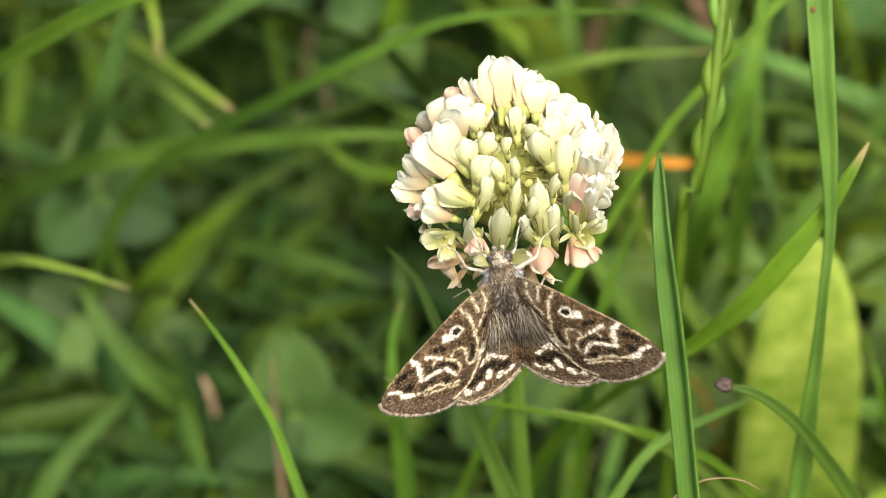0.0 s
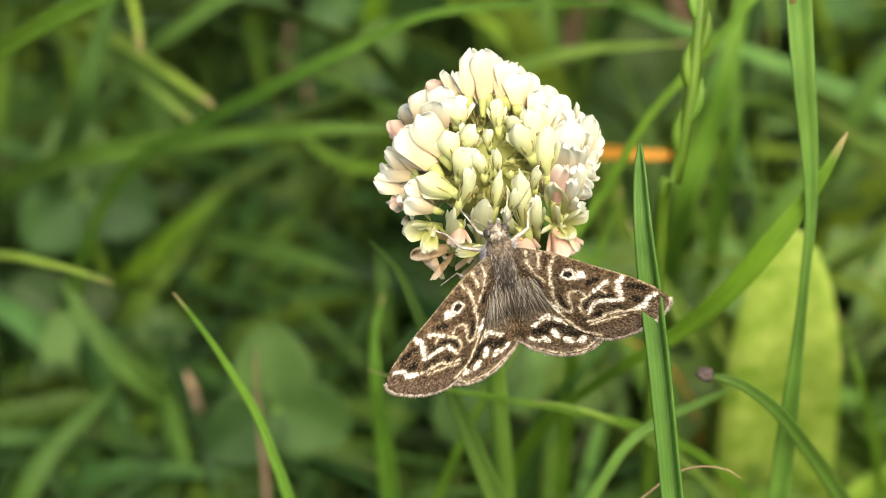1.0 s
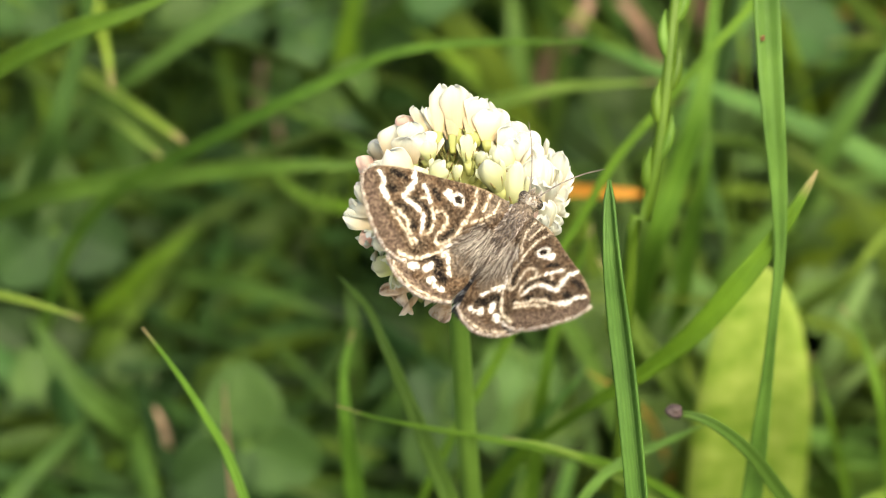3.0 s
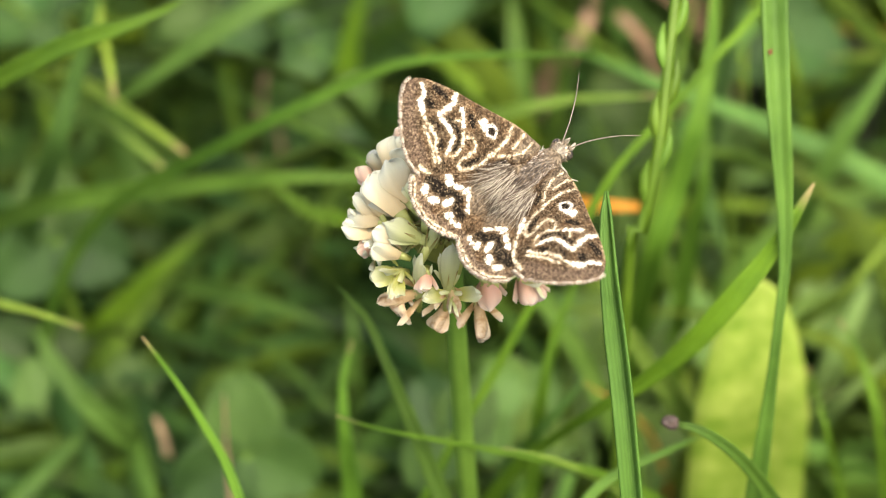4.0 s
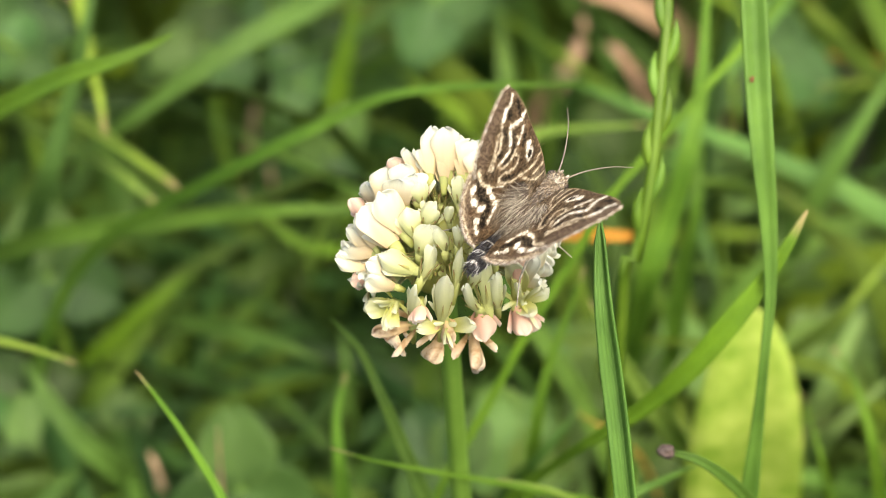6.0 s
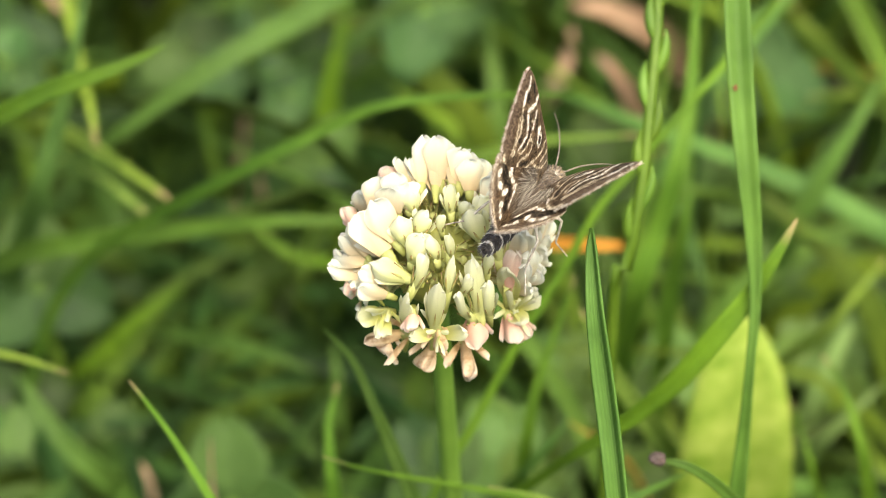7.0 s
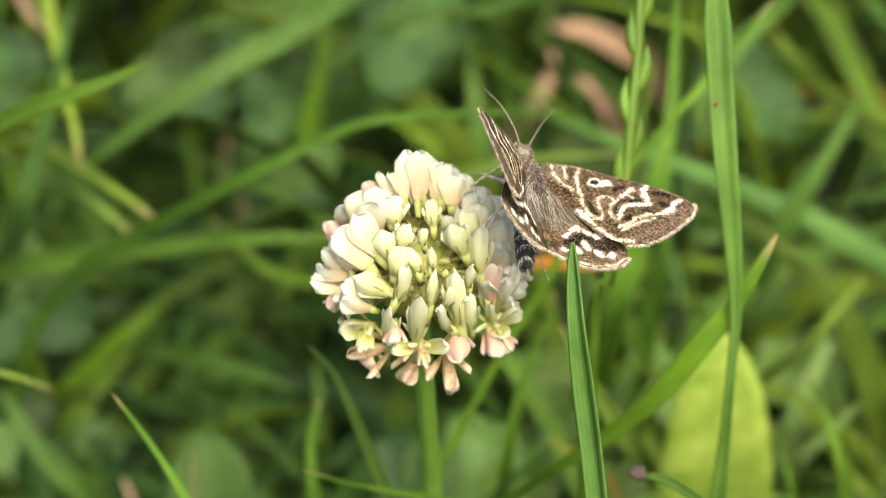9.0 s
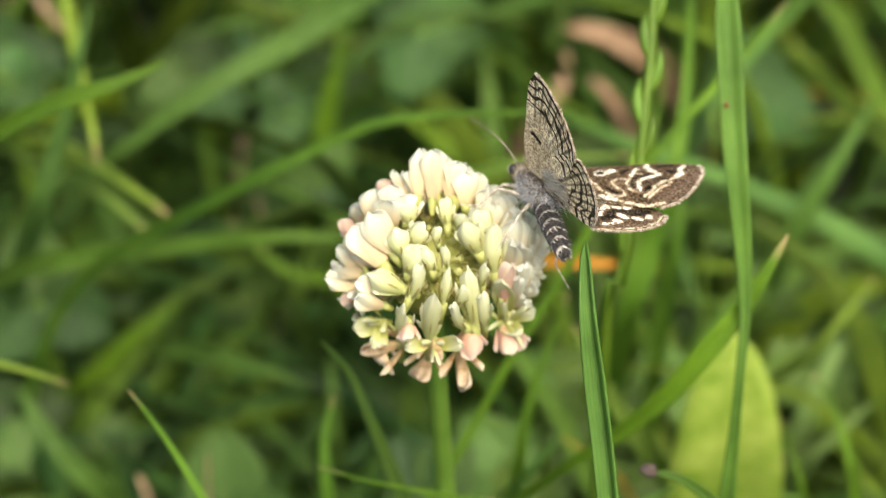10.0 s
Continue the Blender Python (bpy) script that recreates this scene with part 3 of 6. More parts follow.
grass_blade("pale upright grass blade far in the sward", 2.4, [(-16.6, -23.6, 120.0), (-17.8, -16.9, 120.0), (-19.2, -10.3, 125.0)], FAR_BLADE)
grass_blade("broad bluish grass blade in the sward", 3.2, [(45.2, -16.2, 95.0), (39.5, -8.6, 95.0), (35.6, -1.6, 98.0), (31.0, 6.0, 106.0)], FAR_BLADE)
grass_blade("pale yellowish grass blade in the sward", 1.5, [(20.8, 2.9, 80.0), (18.1, 7.5, 82.0), (15.4, 12.2, 88.0)], YELLOW_BLADE)
grass_blade("dull green grass blade in a dark gap", 2.2, [(-26.6, 4.2, 90.0), (-31.2, 7.6, 90.0), (-36.0, 12.3, 92.0)], DULL_BLADE)


GAPS = ((-21.5, 21.5, 6.5), (-41, 1, 5.0), (1, 20, 4.0), (16, -10, 5.0), (-17, 10, 7.0), (-29, 11, 5.0), (-8, 15, 5.0), (30, -14, 3.0), (41, -19, 4.5), (33, -22, 3.5))


# blades that were bitten off short
GRAZED = (215, 435, 1191)


def sward():
    """The crowd of grass behind and below, past counting."""
    r = np.random.default_rng(11)
    pieces, single = [], []
    def deep(q):
        return float((q - ORIGIN) @ DEEP)

    def hides(q):
        """Whether a place lies over one of the open spots of the sward, where clover leaves spread."""
        e = deep(q) / MM
        a, d = (q - ORIGIN) @ ACROSS / MM, (q - ORIGIN) @ DOWN / MM
        k = 500 / (427 + e)
        return any(math.hypot(a * k - x, d * k - y) < wide for x, y, wide in GAPS)

    for k in range(2700):
        x = r.uniform(-0.14, 0.14)
        y = r.uniform(-0.02, 0.40) if k % 3 else r.uniform(0.0, 0.2)
        high = r.uniform(0.02, 0.065)
        thin = x < 0.008 and y < 0.105 and r.uniform() < 0.93
        turn = r.uniform(0, 2 * math.pi)
        reach = high * r.uniform(0.3, 1.4)
        droop = r.uniform(0.0, 0.6)
        a = np.array((x, y, -0.001))
        way = np.array((math.cos(turn), math.sin(turn), 0))
        b = a + way * reach * 0.35 + np.array((0, 0, high * 0.7))
        c = a + way * reach + np.array((0, 0, high * (1 - droop * 0.6)))
        if thin or hides(b) or hides(c) or min(deep(b), deep(c)) < (0.068 if x > 0.004 else 0.086):
            continue
        face = np.array((r.normal(), r.normal() - 0.7, 0.4))
        body = blade_body([a, b, c], r.uniform(0.0018, 0.0036), 0.2, face, r.normal() * 0.8, 0.5, steps=9, across=3)
        if k in GRAZED:
            body = (a + (body[0] - a) * 0.3, *body[1:])
        k = 500 / (427 + deep(c) / MM)
        if deep(c) < 0.112 and abs(c[0] / MM * k) < 46 and abs((c - ORIGIN) @ DOWN / MM * k) < 27 and len(single) < 260:
            single.append((body, a))
        else:
            pieces.append(body)
    for k in range(1500):
        a = np.array((r.uniform(-0.08, 0.08), r.uniform(-0.09, 0.05), -0.001))
        high = r.uniform(0.008, 0.026)
        turn = r.uniform(0, 2 * math.pi)
        way = np.array((math.cos(turn), math.sin(turn), 0))
        b, c = a + way * high * 0.4 + np.array((0, 0, high * 0.7)), a + way * high * 1.2 + np.array((0, 0, high))
        if (a[0] < -0.002 and r.uniform() < 0.8) or hides(b) or hides(c) or hides((b + c) / 2) or min(deep(b), deep(c)) < (0.05 if a[0] > 0.004 else 0.072):
            continue
        pieces.append(blade_body([a, b, c], r.uniform(0.002, 0.004), 0.2, (r.normal(), r.normal() - 0.7, 0.4), r.normal() * 0.6, 0.5, steps=7, across=3))
    for (v, f, u), root in single:
        ob = part("grass_plant", mesh_of("grass_plant", v - root, f, u), SWARD_BLADE)
        ob.location = root
        tagged(ob, "green blade of meadow grass growing behind the flower", "grass plant", "sward blades")
    v, f, u = join(pieces)
    tagged(part("sward", mesh_of("sward", v, f, u), SWARD), "dense green meadow grass behind the flower", "grass", kind="stuff")


sward()


def meadow():
    """The same meadow going on all round."""
    r = np.random.default_rng(23)
    pieces = []
    for k in range(3600):
        x, y = r.uniform(-0.55, 0.55), r.uniform(-0.6, 0.75)
        if abs(x) < 0.15 and -0.08 < y < 0.42:
            continue
        high = r.uniform(0.015, 0.045)
        turn = r.uniform(0, 2 * math.pi)
        a = np.array((x, y, -0.001))
        way = np.array((math.cos(turn), math.sin(turn), 0))
        b, c = a + way * high * 0.3 + np.array((0, 0, high * 0.7)), a + way * high * 1.0 + np.array((0, 0, high))
        pieces.append(blade_body([a, b, c], r.uniform(0.002, 0.006), 0.2, (r.normal(), r.normal() - 0.7, 0.4), r.normal() * 0.6, 0.5, steps=6, across=3))
    v, f, u = join(pieces)
    tagged(part("meadow", mesh_of("meadow", v, f, u), SWARD), "short green meadow grass all round", "grass", kind="stuff")


meadow()


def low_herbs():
    """Low leaves in a thin place of the sward, dark colour standing for shade."""
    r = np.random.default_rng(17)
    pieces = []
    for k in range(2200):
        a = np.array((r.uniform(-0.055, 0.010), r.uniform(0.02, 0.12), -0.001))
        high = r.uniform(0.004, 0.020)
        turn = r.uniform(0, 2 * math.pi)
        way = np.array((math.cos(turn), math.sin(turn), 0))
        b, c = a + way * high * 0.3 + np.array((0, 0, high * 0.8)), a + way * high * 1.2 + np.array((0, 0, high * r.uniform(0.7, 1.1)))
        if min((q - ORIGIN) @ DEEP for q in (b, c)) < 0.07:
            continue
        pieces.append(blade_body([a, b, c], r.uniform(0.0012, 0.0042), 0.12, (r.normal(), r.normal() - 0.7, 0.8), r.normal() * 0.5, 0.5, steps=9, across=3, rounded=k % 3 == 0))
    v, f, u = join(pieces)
    tagged(part("low_herbs", mesh_of("low_herbs", v, f, u), SHADED_LEAF), "low leaves coloured dark for the shade deep in the meadow", "herbs", kind="stuff")


low_herbs()


def leaflet_body(centre, size, way, nor, notch=0.1):
    """A rounded clover leaflet with a fold at its midrib."""
    way = np.asarray(way, dtype=float) / np.linalg.norm(way)
    nor = np.asarray(nor, dtype=float)
    side = np.cross(way, nor)
    side /= np.linalg.norm(side)
    nor = np.cross(side, way)
    u = np.linspace(0, 1, 14)
    c = np.linspace(-1, 1, 13)
    w = size * 0.95 * np.sin(np.pi * np.clip(u, 0.02, 0.985) ** 0.72) ** 0.6
    g = centre + way * (size * (u[:, None] * (1 - notch * (1 - np.abs(c[None, :])) * u[:, None] ** 6))[..., None]) + side * (c[None, :, None] * w[:, None, None] / 2) + nor * ((np.abs(c)[None, :] ** 1.4 * w[:, None] * 0.16 - 0.1 * size * u[:, None] ** 2)[..., None])
    return sheet(g, 0.0002)


def clover_leaf(place, size, turns, nor=(0, -0.6, 0.75), material=CLOVER_LEAF):
    """A clover leaf of round leaflets on its own thin stalk."""
    p = at(*place)
    root = new("clover_leaf")
    root.location = (p[0] + 0.004, p[1] + 0.004, 0)
    base = np.array(root.location)
    n = np.asarray(nor, dtype=float)
    e = np.cross(n, (0, 0, 1))
    e /= np.linalg.norm(e)
    o = np.cross(e, n)
    stalk = tube(spline([np.zeros(3), (p - base) * (0.7, 0.7, 0.6), p - base], 10), np.linspace(0.0008, 0.0006, 10), 6)
    part("stalk", mesh_of("stalk", *stalk), STALK, root)
    for a in turns:
        way = math.cos(radians(a)) * e + math.sin(radians(a)) * o
        part("leaflet", mesh_of("leaflet", *leaflet_body(p - base, size * MM, way, n)), material, root)
    return tagged(root, "dull green clover leaf with rounded leaflets" if material is CLOVER_LEAF else "light green clover leaf with rounded leaflets", "clover leaf", "clover leaves")


clover_leaf((-21.3, 25.2, 72.0), 8.6, (88, 208, 328), (0.12, -0.86, 0.42))
clover_leaf((-41.2, 4.6, 85.0), 8.2, (85, 205, 325), (0.15, -0.75, 0.6))
clover_leaf((-1.5, 23.0, 70.0), 6.6, (62, 130, 300), (0, -0.75, 0.65))
clover_leaf((3.2, 22.0, 76.0), 6.0, (40, 110, 260), (0.1, -0.7, 0.7))
clover_leaf((12.2, 22.0, 79.6), 6.8, (20, 140, 260), (0.1, -0.5, 0.8))
clover_leaf((40.2, 9.3, 98.8), 10.0, (10, 130, 250), (-0.1, -0.4, 0.9))
clover_leaf((17.1, -7.0, 112.0), 8.8, (85, 205, 325), (0, -0.7, 0.7))
clover_leaf((32.4, 18.9, 105.2), 7.1, (35, 155, 275), (0, -0.5, 0.8))
clover_leaf((-38.0, 24.0, 92.4), 7.0, (60, 180, 300), (0, -0.7, 0.6))
for place, size, turn in (((1.9, 20.7, 72.0), 5.5, 20), ((5.8, 19.1, 74.0), 5.0, 50), ((9.7, 23.7, 76.0), 5.6, 10), ((12.6, 16.5, 80.0), 4.6, 70), ((18.4, 23.7, 76.0), 5.4, 35), ((22.7, 13.2, 84.0), 5.4, 90), ((38.8, 12.1, 86.0), 6.5, 15), ((27.1, -4.6, 104.0), 6.4, 60), ((37.5, 2.5, 100.0), 6.6, 25), ((44.4, 0.7, 102.0), 6.2, 80), ((11.7, 11.9, 78.0), 4.4, 30)):
    clover_leaf(place, size, (turn, turn + 120, turn + 240), (0.1, -0.7, 0.7), LIGHT_CLOVER)
for place, size, turn in (((-41.7, 22.9, 84.0), 7.0, 85), ((-43.7, 16.8, 88.0), 6.2, 40), ((-33.8, 21.3, 86.0), 5.6, 100)):
    clover_leaf(place, size, (turn, turn + 120, turn + 240), (0.1, -0.7, 0.7))


def clover_scatter():
    """More clover among the grass behind."""
    r = random.Random(41)
    for k in range(46):
        e = r.uniform(88, 128)
        wide = (427 + e) / 500
        a, d = r.uniform(-46, 46) * wide, r.uniform(-27, 27) * wide
        if at(a, d, e)[2] < 0.004 or (4 < a < 26 and d < -8) or (a < 2 and d > 4):
            continue
        turn = r.uniform(0, 120)
        clover_leaf((a, d, e), r.uniform(4.5, 8.0), (turn, turn + 120, turn + 240), (r.uniform(-0.35, 0.35), r.uniform(-0.8, -0.3), 0.75))


clover_scatter()


def grass_spike():
    """A flowering grass spike: a thin stem with spikelets left and right in turn."""
    spike = new("grass_spike")
    path = [at(*q) for q in [(18.8, -27.0, 14.0), (18.4, -22.1, 14.0), (18.3, -18.1, 14.0), (17.9, -14.7, 14.0), (17.6, -11.2, 14.0), (17.2, -6.8, 14.5), (16.5, -2.0, 15.5), (15.7, 2.6, 17.5), (14.6, 6.8, 21.0)]]
    foot = path[-1] + (path[-1] - path[-2]) * 0.6
    foot[2] = 0
    spike.location = foot
    line = spline([q - foot for q in path + [foot]], 40)
    part("stem", mesh_of("stem", *tube(line, np.linspace(0.00048, 0.00085, 40), 8)), SPIKE_GREEN, spike)
    seeds = spline(path, 61) - foot
    side = 1
    for k in range(4, 46, 5):
        p = seeds[k]
        along = seeds[k] - seeds[k + 2]
        along /= np.linalg.norm(along)
        out = np.cross(along, DEEP) * side
        side = -side
        s = np.linspace(0, 1, 12)
        body = p + along * (s[:, None] - 0.3) * 0.0044 + out * (0.0001 + 0.0007 * np.sin(np.pi * s * 0.7))[:, None]
        part("spikelet", mesh_of("spikelet", *tube(body, 0.00056 * np.sin(np.pi * np.clip(s ** 0.8, 0.04, 0.95)) ** 0.9, 8)), SPIKE_GREEN, spike)
    tagged(spike, "green flowering grass spike with small spikelets", "grass spike")


grass_spike()


def withered_end():
    """The dark shrivelled seed at the end of a low blade."""
    bm = bmesh.new()
    bmesh.ops.create_icosphere(bm, subdivisions=3, radius=0.0006)
    for v in bm.verts:
        v.co *= 1 + 0.35 * noise.noise(v.co * 2500)
        v.co.x *= 1.35
    me = bpy.data.meshes.new("seed")
    bm.to_mesh(me)
    bm.free()
    part("seed", me, SEED, LOW, "dark withered seed").location = Vector(at(*(18.2, 18.65, 9.7))) - LOW.location


withered_end()


def rust_spot():
    """A small rust-brown fleck on the tall blade."""
    bm = bmesh.new()
    bmesh.ops.create_icosphere(bm, subdivisions=2, radius=0.0004)
    for v in bm.verts:
        v.co *= 0.55 + 0.3 * noise.noise(v.co * 4000)
        v.co.y *= 0.35
        v.co.z *= 1.4
    me = bpy.data.meshes.new("rust_spot")
    bm.to_mesh(me)
    bm.free()
    part("rust_spot", me, SPOT, TALL, "rust-brown fleck").location = Vector(at(*(24.6, -13.3, 8.3))) - TALL.location


rust_spot()


# ---- the clover head ----
def petal_grid(length, width, cup, back, n=9, m=7, claw=0.35, belly=0.0, peak=0.1, wave=0.0, seed=0, flat=0.3, crease=0.2, full=0.6):
    """A petal along +z, cupped about its midline and slightly creased, its end bent back towards +y."""
    u = 1 - (1 - np.linspace(0, 1, n)) ** 1.7
    c = np.linspace(-1, 1, m)
    w = width * (claw + (1 - claw) * np.sin(np.clip(u / full, 0, 1) * math.pi / 2)) * np.sqrt(np.clip(1 - np.clip((u - full) / (1.002 - full), 0, 1) ** 2.6, 0.01, 1))
    w = w * (1 + 0.05 * np.sin(seed * 2.1 + 8 * u))
    bend = c[None, :] * cup * (1 - flat * u[:, None])
    radius = w[:, None] / 2 / (max(cup, 0.2) * (1 - flat * u[:, None]))
    x = np.sin(bend) * radius
    y = -(1 - np.cos(bend)) * radius - crease * (c * c)[None, :] * w[:, None] + (back * u[:, None] ** 2.2) * length + belly * np.sin(np.pi * u[:, None]) * length
    y = y + wave * length * np.sin(5 * c[None, :] + seed * 1.7 + 4 * u[:, None]) * u[:, None] ** 2 * np.abs(c)[None, :]
    z = u[:, None] * length * np.sqrt(np.clip(1 - (back * u[:, None]) ** 2 * 0.5, 0.2, 1)) - peak * length * np.abs(c)[None, :] ** 1.5 * u[:, None] ** 3
    return np.stack([x, y, z], -1)


def turned(data, m):
    v, f, u = data
    m = np.array(m)
    return v @ m[:3, :3].T + m[:3, 3], f, u


SIZES = {"bud": 3.1, "half": 3.6, "open": 4.5, "pink": 4.3, "spread": 3.6, "faded": 4.6}


def floret_meshes(kind, seed):
    """Meshes of one floret along +z in metres: calyx, banner petal, two wing petals, keel."""
    size = SIZES[kind] * MM
    wide = {"bud": 1.2, "half": 1.36, "open": 1.62, "pink": 1.5, "spread": 1.6, "faded": 1.5}[kind] * MM * (0.88, 1.0, 1.1, 0.94, 1.04, 0.84)[seed]
    cup = {"bud": 1.5, "half": 1.0, "open": 0.6, "pink": 1.25, "spread": 0.5, "faded": 1.4}[kind]
    back = {"bud": -0.18, "half": -0.30 + 0.09 * (seed % 3), "open": -0.05 + 0.10 * (seed % 3), "pink": 0.03, "spread": 0.15, "faded": -0.15}[kind]
    petal = {"bud": PETAL_BUD, "half": PETAL_BUD, "open": PETAL_OPEN, "spread": PETAL_SPREAD, "pink": PETAL_PINK, "faded": PETAL_FADED}[kind]
    out = []
    # calyx: a tube with five narrow teeth
    long = 2.3 * MM
    tb = tube([(0, 0, -0.9 * MM), (0, 0, 0.1 * MM), (0, 0, long * 0.6)], [0.2 * MM, 0.3 * MM, 0.36 * MM], 10)
    tb = (tb[0], tb[1], np.stack([tb[2][:, 0], tb[2][:, 1] * 0.5], 1))
    teeth = [tb]
    splay = 0.26 if kind in ("half", "bud") else 0.06
    for k in range(5):
        a = k * 2 * math.pi / 5
        g = np.array([[(math.cos(a + d) * (0.36 + splay * s) * MM, math.sin(a + d) * (0.36 + splay * s) * MM, long * (0.5 + (0.55 if kind in ("half", "bud") else 0.12) * s)) for d in (-0.3 * (1.04 - s), 0, 0.3 * (1.04 - s))] for s in (0, 0.5, 1)])
        v, f, u = sheet(g, 0.06 * MM)
        teeth.append((v, f, np.stack([u[:, 0], 0.5 + 0.5 * u[:, 1]], 1)))
    out.append(("calyx", mesh_of("calyx", *join(teeth)), CALYX))
    lift = pose(0, 0.0003, 0.0008)
    ban = petal_grid(size, wide, cup, back, 16, 13, belly=0.03 if kind in ("pink", "faded") else 0.07, peak=(0.0, 0.10, 0.20)[seed % 3] if kind in ("bud", "half") else (0.0, 0.04, 0.08)[seed % 3], wave=0.34 if kind == "faded" else 0.12, seed=seed, flat={"bud": 0.0, "half": 0.4, "pink": 0.25, "faded": 0.15}.get(kind, 0.7), crease={"bud": 0.08, "half": 0.13, "pink": 0.16, "faded": 0.2}.get(kind, 0.04), claw={"half": 0.55, "bud": 0.5}.get(kind, 0.42), full={"half": 0.72, "bud": 0.6, "faded": 0.8, "open": 0.7}.get(kind, 0.64))
    out.append(("banner_petal", mesh_of("banner_petal", *turned(sheet(ban, 0.05 * MM, True), lift)), petal))
    if kind != "bud":
        side = 26 if kind in ("spread", "faded") else 4
        for s in (-1, 1):
            g = petal_grid(size * 0.74, wide * (0.55 if kind in ("spread", "faded") else 0.38), 0.9, -0.12 if kind != "spread" else -0.3, 8, 5, 0.3)
            out.append(("wing_petal", mesh_of("wing_petal", *turned(sheet(g, 0.05 * MM, True), pose(s * 0.00025, -0.0004, 0.0008, 12 if kind == "spread" else 4, s * side, s * 50))), petal))
        g = petal_grid(size * 0.6, wide * 0.4, 1.7, -0.08, 7, 5, 0.4)
        out.append(("keel_petal", mesh_of("keel_petal", *turned(sheet(g, 0.05 * MM, True), pose(0, -0.0006, 0.0008, 8, 0, 180))), PETAL_BUD))
    else:
        g = petal_grid(size * 0.86, wide * 0.6, 1.6, 0.05, 7, 5, 0.5)
        out.append(("keel_petal", mesh_of("keel_petal", *turned(sheet(g, 0.05 * MM, True), pose(0, -0.0005, 0.0008, 4, 0, 180))), petal))
    return out


FLORETS = {(kind, k): floret_meshes(kind, k) for kind in ("bud", "half", "open", "pink", "spread", "faded") for k in range(6)}


def clover_flower():
    """The round white head on its green stalk; young florets round its crown, older ones below."""
    head = new("white_clover")
    base = np.array((0.002, 0.012, 0.0))
    head.location = base
    core = ORIGIN + MM * (CORE[0] * ACROSS + CORE[1] * DOWN) - base
    # the crown looks up the line of sight and a little upwards
    axis = Vector(-DEEP * 0.97 - DOWN * 0.20 + ACROSS * 0.05).normalized()
    topw = Vector(-DOWN)
    ex = topw.cross(axis).normalized()
    ey = axis.cross(ex)
    stalk = spline([(0, 0, -0.001), (0.0005, 0.001, 0.02), core + np.array((0.0006, 0.0022, -0.018)), core + np.array((0, 0.0015, -0.006)), core], 24)
    part("stalk", mesh_of("stalk", *tube(stalk, np.linspace(0.0010, 0.00085, 24), 10)), STALK, head, "smooth green stalk")
    bm = bmesh.new()
    bmesh.ops.create_icosphere(bm, subdivisions=3, radius=0.0042)
    me = bpy.data.meshes.new("receptacle")
    bm.to_mesh(me)
    bm.free()
    ob = part("receptacle", me, CALYX, head)
    ob.location = core
    r = random.Random(5)

    def seat(kind, foot, tip, wide):
        """One floret from its foot to its tip, both in millimetres across and down from the middle of the head."""
        def place(q, ball, edge):
            far = math.hypot(*q)
            deep = -math.sqrt(ball * ball - far * far) if far < ball else edge
            return Vector(core + MM * (q[0] * ACROSS + q[1] * DOWN + deep * DEEP))
        a, b = place(foot, 7.1, -0.6), place((tip[0] * 0.955, tip[1] * 0.955), 8.8, r.uniform(-1.8, -0.4))
        way = b - a
        size = way.length / (SIZES[kind] * MM)
        way.normalize()
        seen = Vector(-DEEP) if kind != "spread" else Vector(DEEP)
        inner = seen - way * seen.dot(way)
        inner = inner.normalized() if inner.length > 1e-3 else ey
        m = Matrix((inner.cross(way), inner, way)).transposed().to_4x4()
        m.translation = a
        m = m @ pose(0, 0, 0, 0, 0, r.uniform(-32, 32) if kind in ("half", "open") else r.uniform(-55, 55) if kind in ("bud", "pink", "faded") else r.uniform(-28, 28)) @ Matrix.Diagonal((wide * 1.12, wide * 0.95, size, 1)) @ pose(0, 0, -0.0008)
        fl = new("floret")
        fl.parent = head
        fl.matrix_basis = m
        for name, me, material in FLORETS[kind, r.randrange(6)]:
            part(name, me, material, fl)

    CROWN_OPEN = ((-1.4, -6.0, -1.6, -10.0, 1.15), (0.1, -6.3, -0.1, -10.2, 1.35), (-2.5, -6.0, -3.6, -8.5, 0.75), (-5.0, -3.6, -5.1, -6.9, 1.5), (-3.5, -3.6, -3.7, -6.2, 1.5), (-5.9, -3.7, -6.7, -5.9, 1.0), (1.7, -6.0, 1.6, -8.9, 1.5), (2.9, -6.0, 2.9, -9.0, 1.2), (3.5, -6.3, 3.8, -8.3, 0.6), (5.4, -4.0, 5.0, -7.4, 1.5), (6.8, -3.0, 6.3, -6.4, 1.3), (7.6, -2.2, 7.8, -5.2, 1.1), (4.1, -3.9, 4.6, -6.9, 1.3))
    PINK = ((-3.7, -6.0, -4.9, -7.9, 1.2), (-6.6, -2.2, -8.3, -4.3, 0.9), (-6.3, 2.6, -8.4, 3.0, 0.9), (5.9, 2.8, 6.6, -0.8, 1.3), (5.9, 4.9, 7.1, 7.8, 1.2), (6.7, 5.4, 7.9, 7.4, 1.0), (2.9, 5.3, 3.5, 8.0, 1.3), (-2.1, 4.7, -2.4, 6.6, 1.0))
    LEFT_OPEN = ((-6.3, -3.9, -7.4, -5.1, 0.5), (-4.3, -0.3, -6.9, -3.6, 1.6), (-6.6, 1.1, -8.5, -2.0, 0.85), (-6.9, 1.3, -9.1, -0.7, 0.8), (-6.3, 1.8, -9.3, 1.4, 1.1), (-4.3, 3.2, -7.0, 2.4, 1.0), (-6.3, 3.4, -7.1, 3.9, 0.8))
